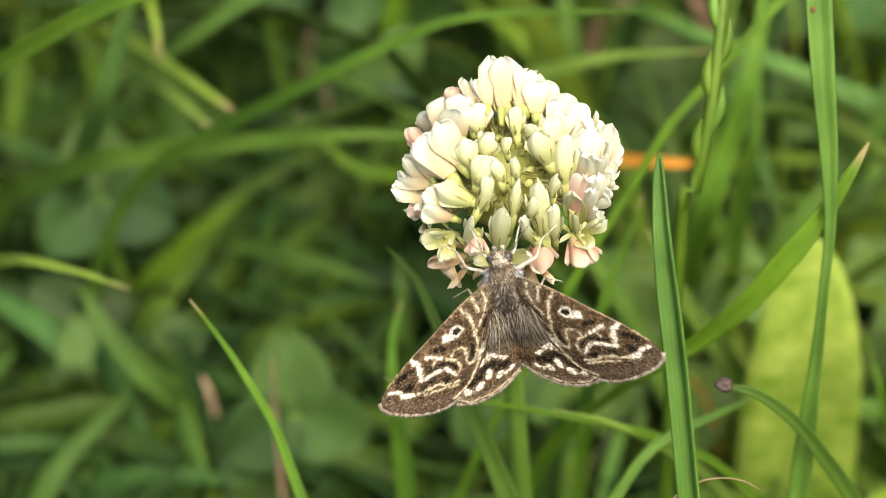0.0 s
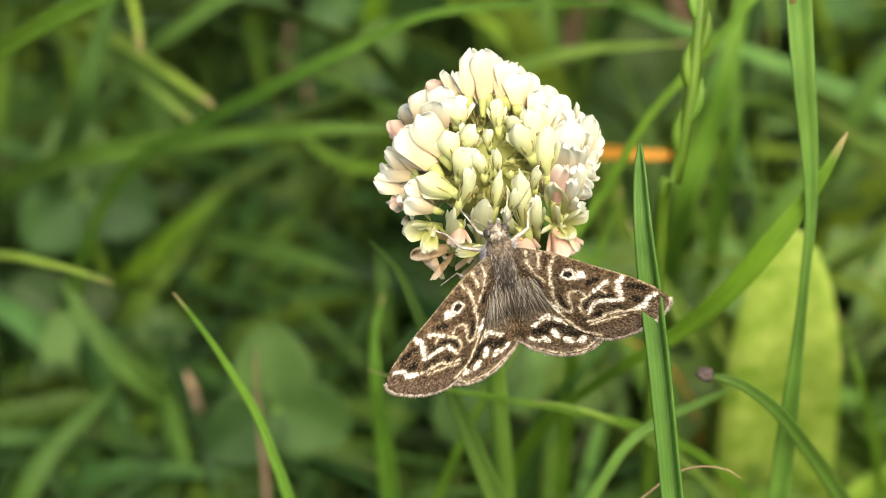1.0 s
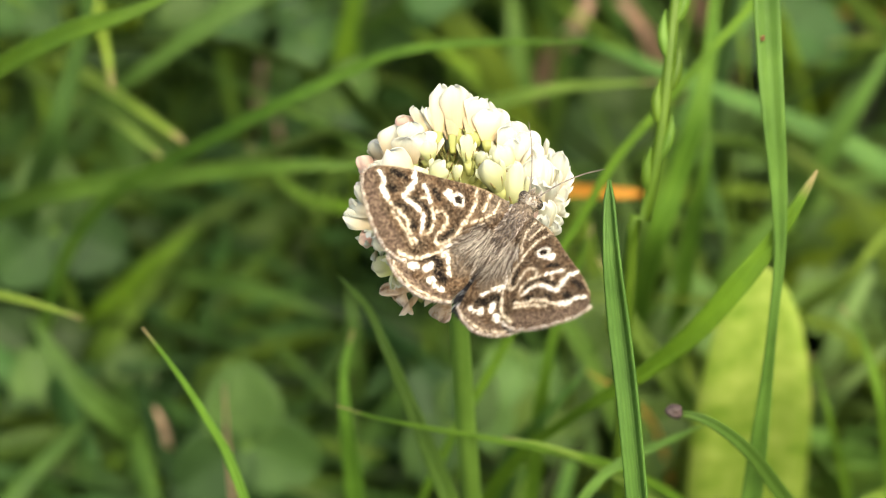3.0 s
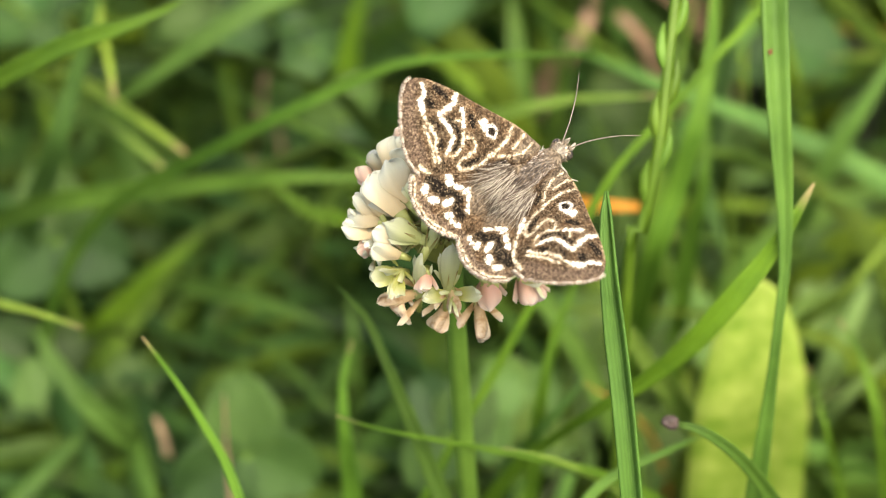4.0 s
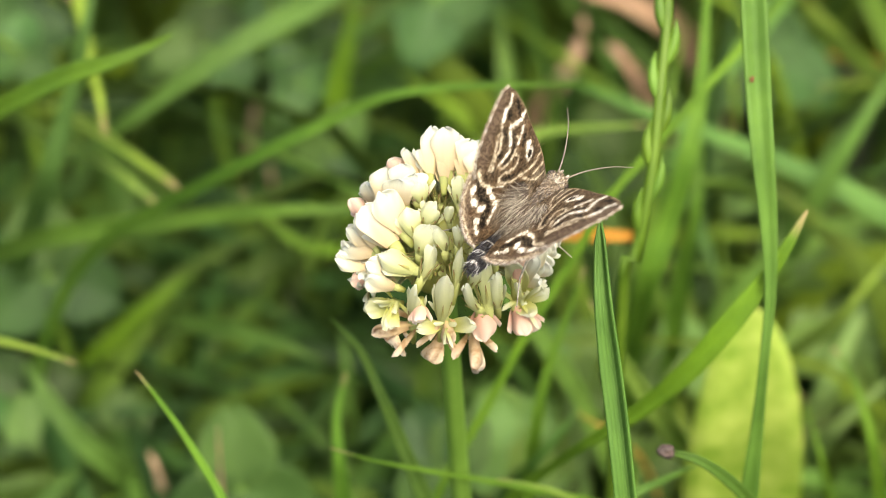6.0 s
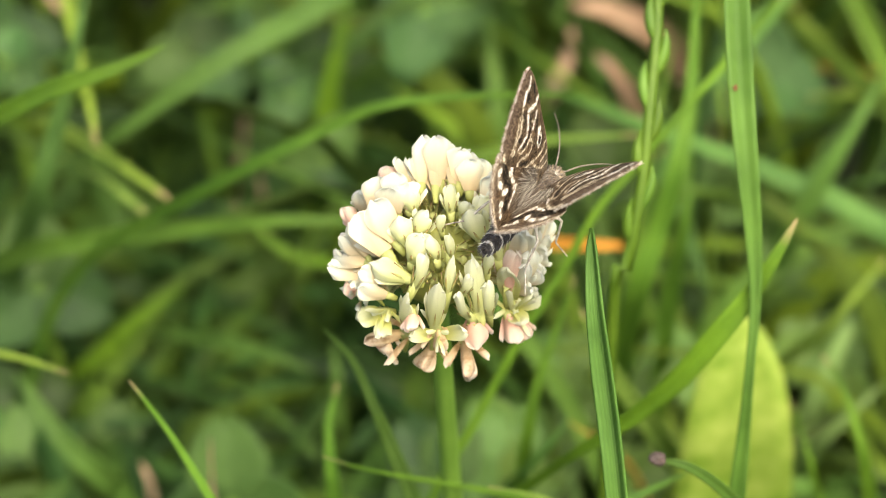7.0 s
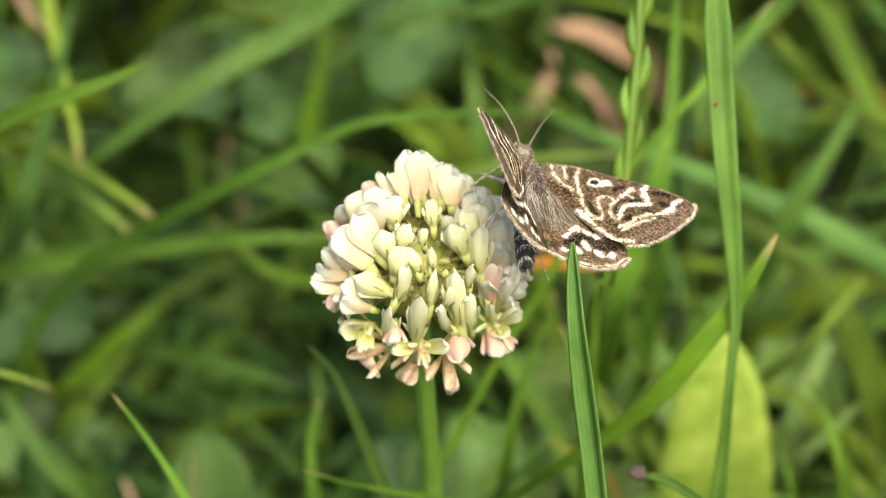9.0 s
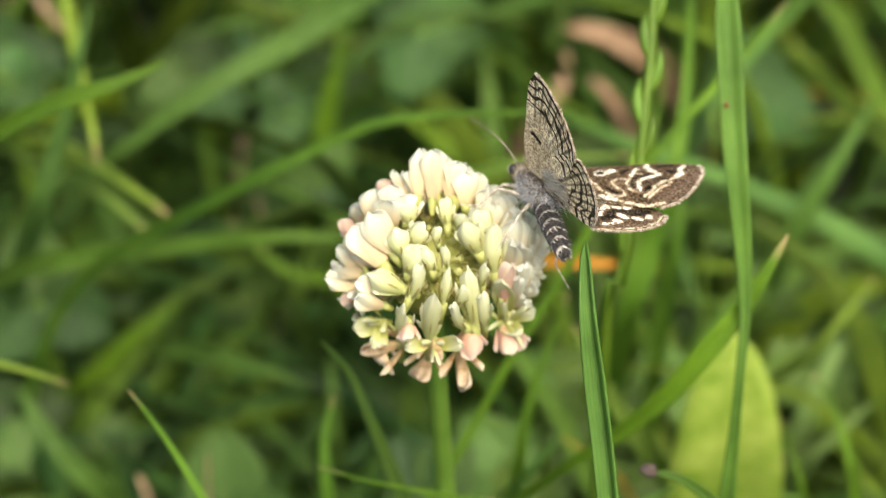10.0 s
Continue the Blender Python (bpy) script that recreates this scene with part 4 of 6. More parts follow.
    HALF = ((-2.4, -1.0, -3.4, -3.5, 1.25), (-2.6, 1.8, -5.9, 0.5, 1.25), (-1.6, -1.8, -1.0, -4.0, 1.35), (-2.0, -3.8, -2.3, -5.7, 1.0), (1.1, -3.6, 1.0, -6.1, 0.9), (2.0, -3.4, 2.7, -4.6, 0.75), (-2.0, 0.4, -1.5, -1.7, 1.4), (-0.3, 6.0, 0.1, 2.3, 1.0), (4.3, 4.9, 4.2, 3.0, 0.95), (3.5, 4.8, 3.0, -0.2, 1.25), (3.7, -1.4, 2.6, -4.0, 1.3), (4.8, -2.5, 3.8, -5.1, 1.3), (5.1, 0.2, 4.9, -3.2, 1.4), (-2.7, 6.4, -2.7, 3.2, 1.0))
    SPREAD = ((-4.5, 4.7, -6.9, 5.0, 1.2), (-4.3, 4.9, -4.5, 6.4, 1.0), (6.3, 4.0, 8.2, 3.8, 1.4), (6.2, 4.2, 5.9, 1.7, 1.0), (6.4, 4.4, 7.1, 5.4, 0.9), (-0.1, 6.3, -1.9, 6.7, 0.9), (0.1, 6.4, 1.8, 6.6, 0.9))
    BUDS = ((0.3, -2.1, 0.1, -3.5, 0.8), (-0.1, 0.2, -0.5, -1.7, 1.1), (1.0, -0.0, 1.1, -1.9, 0.95), (-2.0, 2.6, -0.8, -0.1, 1.2), (0.8, 3.0, 1.3, 0.0, 1.1), (2.1, 3.0, 2.9, 1.9, 0.9), (2.6, 5.0, 1.5, 3.6, 1.1), (4.1, 1.4, 4.4, -0.3, 0.9))
    RIGHT_OPEN = ((6.6, -0.1, 7.0, -4.4, 1.5), (7.4, -0.3, 7.5, -3.9, 1.4), (8.0, -0.3, 9.4, -5.0, 0.9), (8.1, -0.2, 10.1, -3.1, 0.8), (7.8, 0.4, 9.8, -0.5, 1.0), (7.0, 1.8, 8.0, -0.3, 1.2), (7.1, 2.0, 9.2, 1.2, 1.0))
    FADED = ((2.2, 7.0, 2.8, 10.8, 1.0), (-0.3, 7.0, -1.1, 10.2, 1.0), (-0.0, 6.0, 0.5, 8.4, 0.9), (-2.6, 6.4, -6.6, 7.6, 1.2), (-4.0, 6.7, -5.0, 8.3, 1.0))
    for kind, rows in (("open", CROWN_OPEN + LEFT_OPEN + RIGHT_OPEN), ("half", HALF), ("bud", BUDS), ("spread", SPREAD), ("pink", PINK), ("faded", FADED)):
        for ax, dy, bx, by, wide in rows:
            seat(kind, (ax, dy), (bx, by), wide)
            if kind == "open":
                # a second row behind, set between the first
                far = math.hypot(bx, by)
                ox, oy = -by / far * 1.1, bx / far * 1.1
                seat(kind, (ax * 0.93 + ox, dy * 0.93 + oy), (bx * 0.95 + ox, by * 0.95 + oy), wide * 0.85)
    # young florets still shut in their calyx between them, older ones behind
    count = 120
    for k in range(count):
        height = 0.95 - (k + 0.5) / count * 1.35
        th = math.acos(height) + r.uniform(-0.06, 0.06)
        turn = radians(k * 137.508 + r.uniform(-7, 7))
        way = axis * math.cos(th) + (ex * math.cos(turn) + ey * math.sin(turn)) * math.sin(th)
        inner = (axis - way * axis.dot(way)).normalized()
        m = Matrix((inner.cross(way), inner, way)).transposed().to_4x4()
        young = th < 1.05
        if way.dot(Vector(DOWN)) > 0.42:
            continue
        m.translation = Vector(core) + way * (4.1 if young else 3.0) * MM
        m = m @ pose(0, 0, 0, r.uniform(-12, 12), r.uniform(-12, 12), r.uniform(-40, 40)) @ Matrix.Diagonal((1, 1, r.uniform(0.8, 1.1), 1))
        fl = new("floret")
        fl.parent = head
        fl.matrix_basis = m
        for name, me, material in FLORETS["bud" if young else "half", r.randrange(6)]:
            if name == "calyx" or not young:
                part(name, me, material, fl)
    return tagged(head, "round white clover head with greenish buds and pinkish lower florets", "flower")


clover_flower()


# ---- the moth ----
def near_line(x, y, points):
    """How far each place lies from a line of points."""
    best = np.full(x.shape, 1e9)
    p = np.asarray(points, dtype=float)
    for a, b in zip(p[:-1], p[1:]):
        d = b - a
        s = np.clip(((x - a[0]) * d[0] + (y - a[1]) * d[1]) / (d @ d + 1e-9), 0, 1)
        best = np.minimum(best, np.hypot(x - a[0] - s * d[0], y - a[1] - s * d[1]))
    return best


def ragged(x, y):
    """How far scales stray from a line of the pattern, in millimetres; worked out once for a wing."""
    key = (x.shape, float(x[-1, 0]))
    if key not in STRAY:
        STRAY[key] = np.array([noise.noise(Vector((a * 2.2, b * 2.2, 1.7))) * 0.13 + noise.noise(Vector((a * 7.5, b * 7.5, 4.2))) * 0.13 for a, b in zip(x.ravel(), y.ravel())]).reshape(x.shape)
    return STRAY[key]


STRAY = {}


def stroke(colour, x, y, points, width, paint, soft=0.06):
    """Lays a line of scales of another colour over a pigment map; its edge is ragged."""
    jag = ragged(x, y)
    if soft < 0.15:
        jag = jag + np.random.default_rng(int(width * 1000)).normal(size=x.shape) * 0.045
    d = near_line(x, y, points) + jag
    k = np.clip((width / 2 - d) / soft + 0.5, 0, 1)[..., None]
    return colour * (1 - k) + np.asarray(paint) * k


TAN = (0.25, 0.19, 0.12)
LIGHT_BROWN, HEM = (0.092, 0.056, 0.030), (0.098, 0.068, 0.050)
BROWN, DARK, CREAM, WHITE, GREY = (0.032, 0.019, 0.010), (0.009, 0.0065, 0.005), (0.62, 0.55, 0.43), (0.86, 0.83, 0.76), (0.13, 0.105, 0.08)


def blotches(x, y, a, b, scale, seed):
    f = np.array([noise.noise(Vector((p * scale, q * scale, seed))) for p, q in zip(x.ravel(), y.ravel())]).reshape(x.shape)
    k = np.clip(0.5 + f * 1.3, 0, 1)[..., None]
    return np.asarray(a) * (1 - k) + np.asarray(b) * k


def dusted(c, seed, pale=0.17, dark=0.2):
    """Single pale and dark scales strewn over a pigment map."""
    r = np.random.default_rng(seed).uniform(size=c.shape[:2])[..., None]
    c = np.where(r < pale, c * 0.5 + np.array((0.28, 0.22, 0.15)) * 0.5, c)
    return np.where(r > 1 - dark, c * 0.5, c)


# lines of the fore wing, in millimetres out from the hinge and forwards: width, then the line
FORE_WHITE = (
    (0.38, (12.79, -0.02), (12.24, -0.76)), (0.62, (12.21, -1.34), (11.74, -1.96)), (0.54, (9.61, 0.82), (9.48, -0.05), (9.74, -0.67)), (0.44, (9.69, -0.57), (10.21, -1.41)),
    (0.34, (10.21, -1.41), (9.81, -1.71), (9.11, -1.94), (8.49, -2.22), (8.17, -2.57), (8.09, -3.21), (8.04, -3.96)), (0.42, (8.61, -0.08), (8.12, -0.71), (7.86, -1.35)),
    (0.52, (5.71, -4.69), (4.63, -3.90)), (0.9, (6.38, -0.14), (5.97, -0.41)), (0.62, (5.81, -0.52), (5.22, -0.69)))
FORE_CREAM = (
    (0.30, (11.67, -2.11), (10.91, -2.53), (10.11, -2.86), (9.51, -3.20), (9.19, -3.93), (8.63, -4.40), (8.12, -4.89)), (0.22, (10.91, -2.95), (10.01, -3.60), (9.30, -4.24), (8.57, -4.99)),
    (0.20, (8.00, -4.04), (7.43, -3.83), (7.09, -3.43)), (0.18, (8.70, -1.19), (8.13, -0.98)), (0.28, (7.63, -1.64), (7.17, -2.54), (7.13, -3.29), (7.36, -3.85)),
    (0.32, (7.15, -1.89), (6.58, -1.68), (6.14, -1.96), (5.94, -2.48), (6.19, -3.04), (6.59, -3.63), (6.61, -4.16), (6.15, -4.37)))
BASE_CREAM = (
    (0.36, (3.89, 0.98), (3.73, -0.20), (4.05, -1.32), (4.55, -2.23), (4.77, -3.03), (5.40, -3.91), (6.10, -4.46)), (0.40, (9.58, -5.97), (8.10, -6.09), (6.34, -5.22), (4.59, -3.83)),
    (0.26, (1.46, 0.65), (1.91, -0.55), (2.90, -1.32), (3.74, -1.84)), (0.24, (2.53, 1.00), (2.76, -0.08), (2.96, -0.72)))
FORE_DARK = (
    (0.66, (11.75, -1.17), (11.25, -1.09)), (0.52, (10.71, -2.36), (9.89, -2.40)), (0.70, (9.11, -3.40), (8.83, -3.68)), (0.50, (8.23, -4.60), (7.97, -4.76)), (0.50, (11.66, 0.27), (10.35, 0.06)),
    (0.50, (7.59, -0.25), (7.09, -0.81)), (0.46, (9.52, -1.34), (8.42, -1.66), (7.66, -2.18), (7.63, -3.26)), (0.54, (6.15, -4.07), (5.64, -3.48), (5.33, -2.97)), (0.50, (3.49, -2.27), (3.00, -1.84)))


def lay(c, x, y, lines, paint, thin=0.64):
    """Lays lines of one colour over a pigment map; pale ones shed single scales round them."""
    for width, *line in lines:
        if paint in (CREAM, WHITE):
            speck = np.random.default_rng(len(line) * 7 + int(width * 100)).uniform(size=x.shape) < 0.4
            c = np.where(speck[..., None], stroke(c, x, y, line, width * thin + 0.36, TAN, 0.25), c)
        c = stroke(c, x, y, line, width * thin if paint in (CREAM, WHITE) else width, paint, 0.05)
    return c


def fore_pattern(x, y):
    """Fore wing: brown, with a greyer hem, looping cream lines and a dark-pupilled eye spot."""
    c = blotches(x, y, BROWN, LIGHT_BROWN, 0.9, 3.0)
    c = stroke(c, x, y, ((14.15, -0.35), (13.35, -2.38), (12.05, -4.13), (10.14, -5.72)), 2.0, HEM, 0.6)
    c = stroke(c, x, y, ((1.27, 0.80), (2.23, -0.54)), 1.5, GREY, 0.6)
    c = dusted(c, 61)
    c = lay(c, x, y, FORE_DARK, DARK)
    c = lay(c, x, y, BASE_CREAM, CREAM)
    c = lay(c, x, y, FORE_CREAM, CREAM)
    c = lay(c, x, y, FORE_WHITE, WHITE, 0.78)
    c = stroke(c, x, y, ((5.42, -0.32), (5.32, -0.40)), 1.0, WHITE, 0.2)
    c = stroke(c, x, y, ((5.38, -0.33), (5.32, -0.37)), 0.74, DARK)
    return lay(c, x, y, ((0.2, (1.45, 1.06), (5.43, 1.13), (9.81, 0.92), (12.61, 0.57)),), TAN)


HIND_WHITE = (
    (0.62, (5.23, -7.84), (4.95, -8.03)), (0.58, (4.19, -7.96), (3.83, -7.73)), (0.60, (3.07, -7.27), (2.98, -6.77)), (0.58, (2.23, -7.71), (2.02, -7.47)), (0.38, (1.50, -7.63), (0.81, -7.38)),
    (0.66, (4.56, -5.74), (4.14, -5.86)), (0.36, (3.61, -5.67), (3.18, -5.26)), (0.36, (2.81, -5.33), (2.71, -4.83)), (0.44, (2.40, -5.10), (2.01, -5.37)), (0.36, (1.73, -5.68), (1.34, -6.00)))


def hind_pattern(x, y):
    c = blotches(x, y, BROWN, LIGHT_BROWN, 0.8, 8.0)
    c = stroke(c, x, y, ((6.84, -7.73), (5.09, -8.92), (3.10, -9.12), (1.06, -8.32), (-0.18, -7.58)), 1.1, HEM, 0.3)
    c = stroke(c, x, y, ((1.59, -0.98), (1.46, -4.39)), 2.6, GREY, 0.8)
    c = dusted(c, 62)
    c = stroke(c, x, y, ((5.35, -7.20), (4.21, -6.76), (2.65, -6.14)), 1.05, DARK, 0.2)
    c = stroke(c, x, y, ((2.17, -6.66), (1.31, -6.70)), 0.8, DARK, 0.3)
    c = lay(c, x, y, HIND_WHITE, WHITE, 0.95)
    return lay(c, x, y, ((0.16, (6.65, -7.94), (5.10, -9.07), (3.21, -9.26), (1.17, -8.51), (-0.17, -7.78)),), CREAM)


def under_pattern(x, y, margin, dots, root):
    """The pale underside: greyer towards its root, dark veins and dark wavy bands that follow the margin."""
    c = blotches(x, y, (0.78, 0.66, 0.47), (0.96, 0.86, 0.67), 0.7, 5.0)
    wob = np.array([noise.noise(Vector((p * 0.8, q * 0.8, 9.0))) for p, q in zip(x.ravel(), y.ravel())]).reshape(x.shape) * 0.6
    inside = near_line(x, y, margin) + wob
    deep = np.clip((inside - 4.4) / 2.2, 0, 1)[..., None] * 0.5
    c = c * (1 - deep) + np.asarray((0.52, 0.41, 0.27)) * deep
    # veins fade towards the root
    rim = spline([(*q, 0) for q in margin], 9)[1:-1, :2]
    vein = np.min([near_line(x, y, (root, q)) for q in rim], axis=0) + ragged(x, y) * 0.3
    k = (np.clip((0.13 - vein) / 0.07 + 0.5, 0, 1) * np.clip(1.25 - inside / 5.5, 0.15, 0.85))[..., None]
    c = c * (1 - k) + np.asarray((0.10, 0.075, 0.05)) * k
    for far, w in ((0.1, 0.42), (1.15, 0.28), (2.1, 0.42), (3.4, 0.30)):
        k = np.clip((w / 2 - np.abs(inside - far) + ragged(x, y) * 0.5) / 0.10 + 0.5, 0, 1)[..., None]
        c = c * (1 - k) + np.asarray((0.045, 0.033, 0.023)) * k
    return stroke(dusted(c, 63, 0.0, 0.10), x, y, dots, 0.62, DARK)


def wing_mesh(name, costa, rear, margin, side, top, under, nu=250, nv=170, camber=0.35):
    """A wing between its front and rear edges from the hinge and its outer margin; side -1 mirrors it. Upper and lower side carry their own pigment."""
    a, b, m = spline(costa, nu), spline(rear, nu), spline(margin, nv)
    v = np.linspace(0, 1, nv)
    u = np.linspace(0, 1, nu)
    g = a[:, None] * (1 - v)[None, :, None] + b[:, None] * v[None, :, None]
    scallop = np.stack([0.05 * np.sin(v * math.pi * 9) ** 2, -0.05 * np.sin(v * math.pi * 9) ** 2], 1)
    g = g + (u ** 2.2)[:, None, None] * (m + scallop - g[-1])[None]
    x, y = g[..., 0], g[..., 1]
    z = camber * np.sin(np.pi * v)[None, :] * np.sin(np.pi * u * 0.8)[:, None] + 0.012 * np.sin(v * math.pi * 14)[None, :] * u[:, None]
    grid = np.stack([side * x, y, z], -1) * MM
    verts, faces, uvs = sheet(grid, 0.07 * MM * -side)
    up, dn = top(x, y).reshape(-1, 3), under(x, y).reshape(-1, 3)
    me = mesh_of(name, verts, faces if side < 0 else [f[::-1] for f in faces], uvs, np.concatenate([up, dn]))
    edge = np.stack([side * x[-1], y[-1], z[-1]], -1) * MM
    t = np.gradient(edge[:, :2], axis=0)
    way = np.stack([-t[:, 1], t[:, 0]], 1) * side
    return me, edge, way / (np.linalg.norm(way, axis=1, keepdims=True) + 1e-12)


def hairs(starts, ways, lengths, width, colours, curl=0.15, seed=3):
    """Many fine hairs as one body: each a thin three-sided spike with its own colour."""
    r = np.random.default_rng(seed)
    s, w = np.asarray(starts), np.asarray(ways, dtype=float)
    w = w / (np.linalg.norm(w, axis=1, keepdims=True) + 1e-9)
    n = len(s)
    length = np.broadcast_to(lengths, (n,))
    a = np.cross(w, r.normal(size=(n, 3)))
    a /= np.linalg.norm(a, axis=1, keepdims=True)
    b = np.cross(w, a)
    bend = (a * r.normal(size=(n, 1)) + b * r.normal(size=(n, 1))) * curl
    rings = []
    for f, wid in ((0, 1.0), (0.55, 0.8)):
        mid = s + w * (length * f)[:, None] + bend * (length * f * f)[:, None]
        for k in range(3):
            t = k * 2.094
            rings.append(mid + (a * math.cos(t) + b * math.sin(t)) * width * wid / 2)
    rings.append(s + w * length[:, None] + bend * length[:, None])
    v = np.stack(rings, 1).reshape(-1, 3)
    base = np.arange(n)[:, None] * 7
    f = []
    for q in ([0, 1, 4, 3], [1, 2, 5, 4], [2, 0, 3, 5]):
        f += (base + np.array(q)).tolist()
    for q in ([3, 4, 6], [4, 5, 6], [5, 3, 6]):
        f += (base + np.array(q)).tolist()
    return mesh_of("hairs", v, f, None, np.repeat(np.asarray(colours), 7, axis=0))


def ringed_body(line, radii, flat, colour, sides=20):
    """A round body along y whose pigment is a function of its length."""
    p = np.asarray(line, dtype=float)
    n = len(p)
    ang = np.linspace(0, 2 * math.pi, sides, endpoint=False)
    v = np.stack([np.cos(ang)[None, :] * radii[:, None], np.broadcast_to(p[:, 1][:, None], (n, sides)), p[:, 2][:, None] + np.sin(ang)[None, :] * radii[:, None] * flat], -1).reshape(-1, 3)
    faces = [[i * sides + j, (i + 1) * sides + j, (i + 1) * sides + (j + 1) % sides, i * sides + (j + 1) % sides] for i in range(n - 1) for j in range(sides)]
    faces += [list(range(sides)), [(n - 1) * sides + j for j in range(sides)][::-1]]
    return v, faces, np.repeat(colour, sides, axis=0)


FORE_HINGE, HIND_HINGE = (0.4, 1.4, 0.4), (0.0, -0.6, 0.20)


FORE_MARGIN = [(12.82, 0.43), (13.68, -0.03), (13.99, -0.86), (13.67, -1.99), (13.02, -3.19), (12.25, -4.32), (11.46, -5.19), (10.46, -5.94), (9.18, -6.36)]
HIND_MARGIN = [(6.70, -6.94), (6.60, -7.94), (5.89, -8.78), (4.73, -9.26), (3.60, -9.36), (2.27, -9.14), (0.86, -8.43), (-0.34, -7.39)]


def fringe(edge, way, seed):
    """The scale fringe of a wing's outer edge, cream and brown in turn."""
    r = np.random.default_rng(seed)
    n = 1500
    s = r.uniform(0.12, 1.0, n) * (len(edge) - 1.001)
    i = s.astype(int)
    f = (s - i)[:, None]
    p = edge[i] * (1 - f) + edge[i + 1] * f
    w = np.zeros((n, 3))
    w[:, :2] = way[i]
    w += r.normal(size=(n, 3)) * 0.16
    k = (r.uniform(size=n) + 0.25 * np.sin(s / len(edge) * math.pi * 19) > 0.45)[:, None]
    c = np.where(k, np.array((0.80, 0.71, 0.60)), np.array((0.32, 0.23, 0.16))) * r.uniform(0.5, 1.15, (n, 1))
    return hairs(p - w * 0.05 * MM, w, r.uniform(0.15, 0.48, n) * MM, 0.06 * MM, c, 0.2, seed)


def root_hair(side, seed):
    """Silky hairs that lie on the root of a hind wing and fan out towards its edge."""
    r = np.random.default_rng(seed)
    n = 800
    q = r.uniform(size=n)
    x = 0.6 + 1.9 * q + r.normal(size=n) * 0.25
    y = -0.6 - 2.2 * r.uniform(size=n) ** 0.8
    turn = np.radians(-104 + 48 * q + r.normal(size=n) * 6)
    z = 0.10 + r.uniform(size=n) * 0.25
    p = np.stack([side * x, y, z], 1) * MM
    w = np.stack([side * np.cos(turn), np.sin(turn), r.normal(size=n) * 0.03 + 0.02], 1)
    c = np.where(r.uniform(size=(n, 1)) < 0.46, np.array((0.66, 0.59, 0.48)), np.array((0.10, 0.07, 0.05))) * r.uniform(0.5, 1.2, (n, 1))
    # pale fluff below the root
    low = r.uniform(size=n) < 0.3
    p[low, 2] -= 0.45 * MM
    c[low] = np.array((0.78, 0.73, 0.64)) * r.uniform(0.6, 1.1, (int(low.sum()), 1))
    return hairs(p, w, r.uniform(1.2, 3.2, n) * MM, 0.042 * MM, c, 0.07, seed)


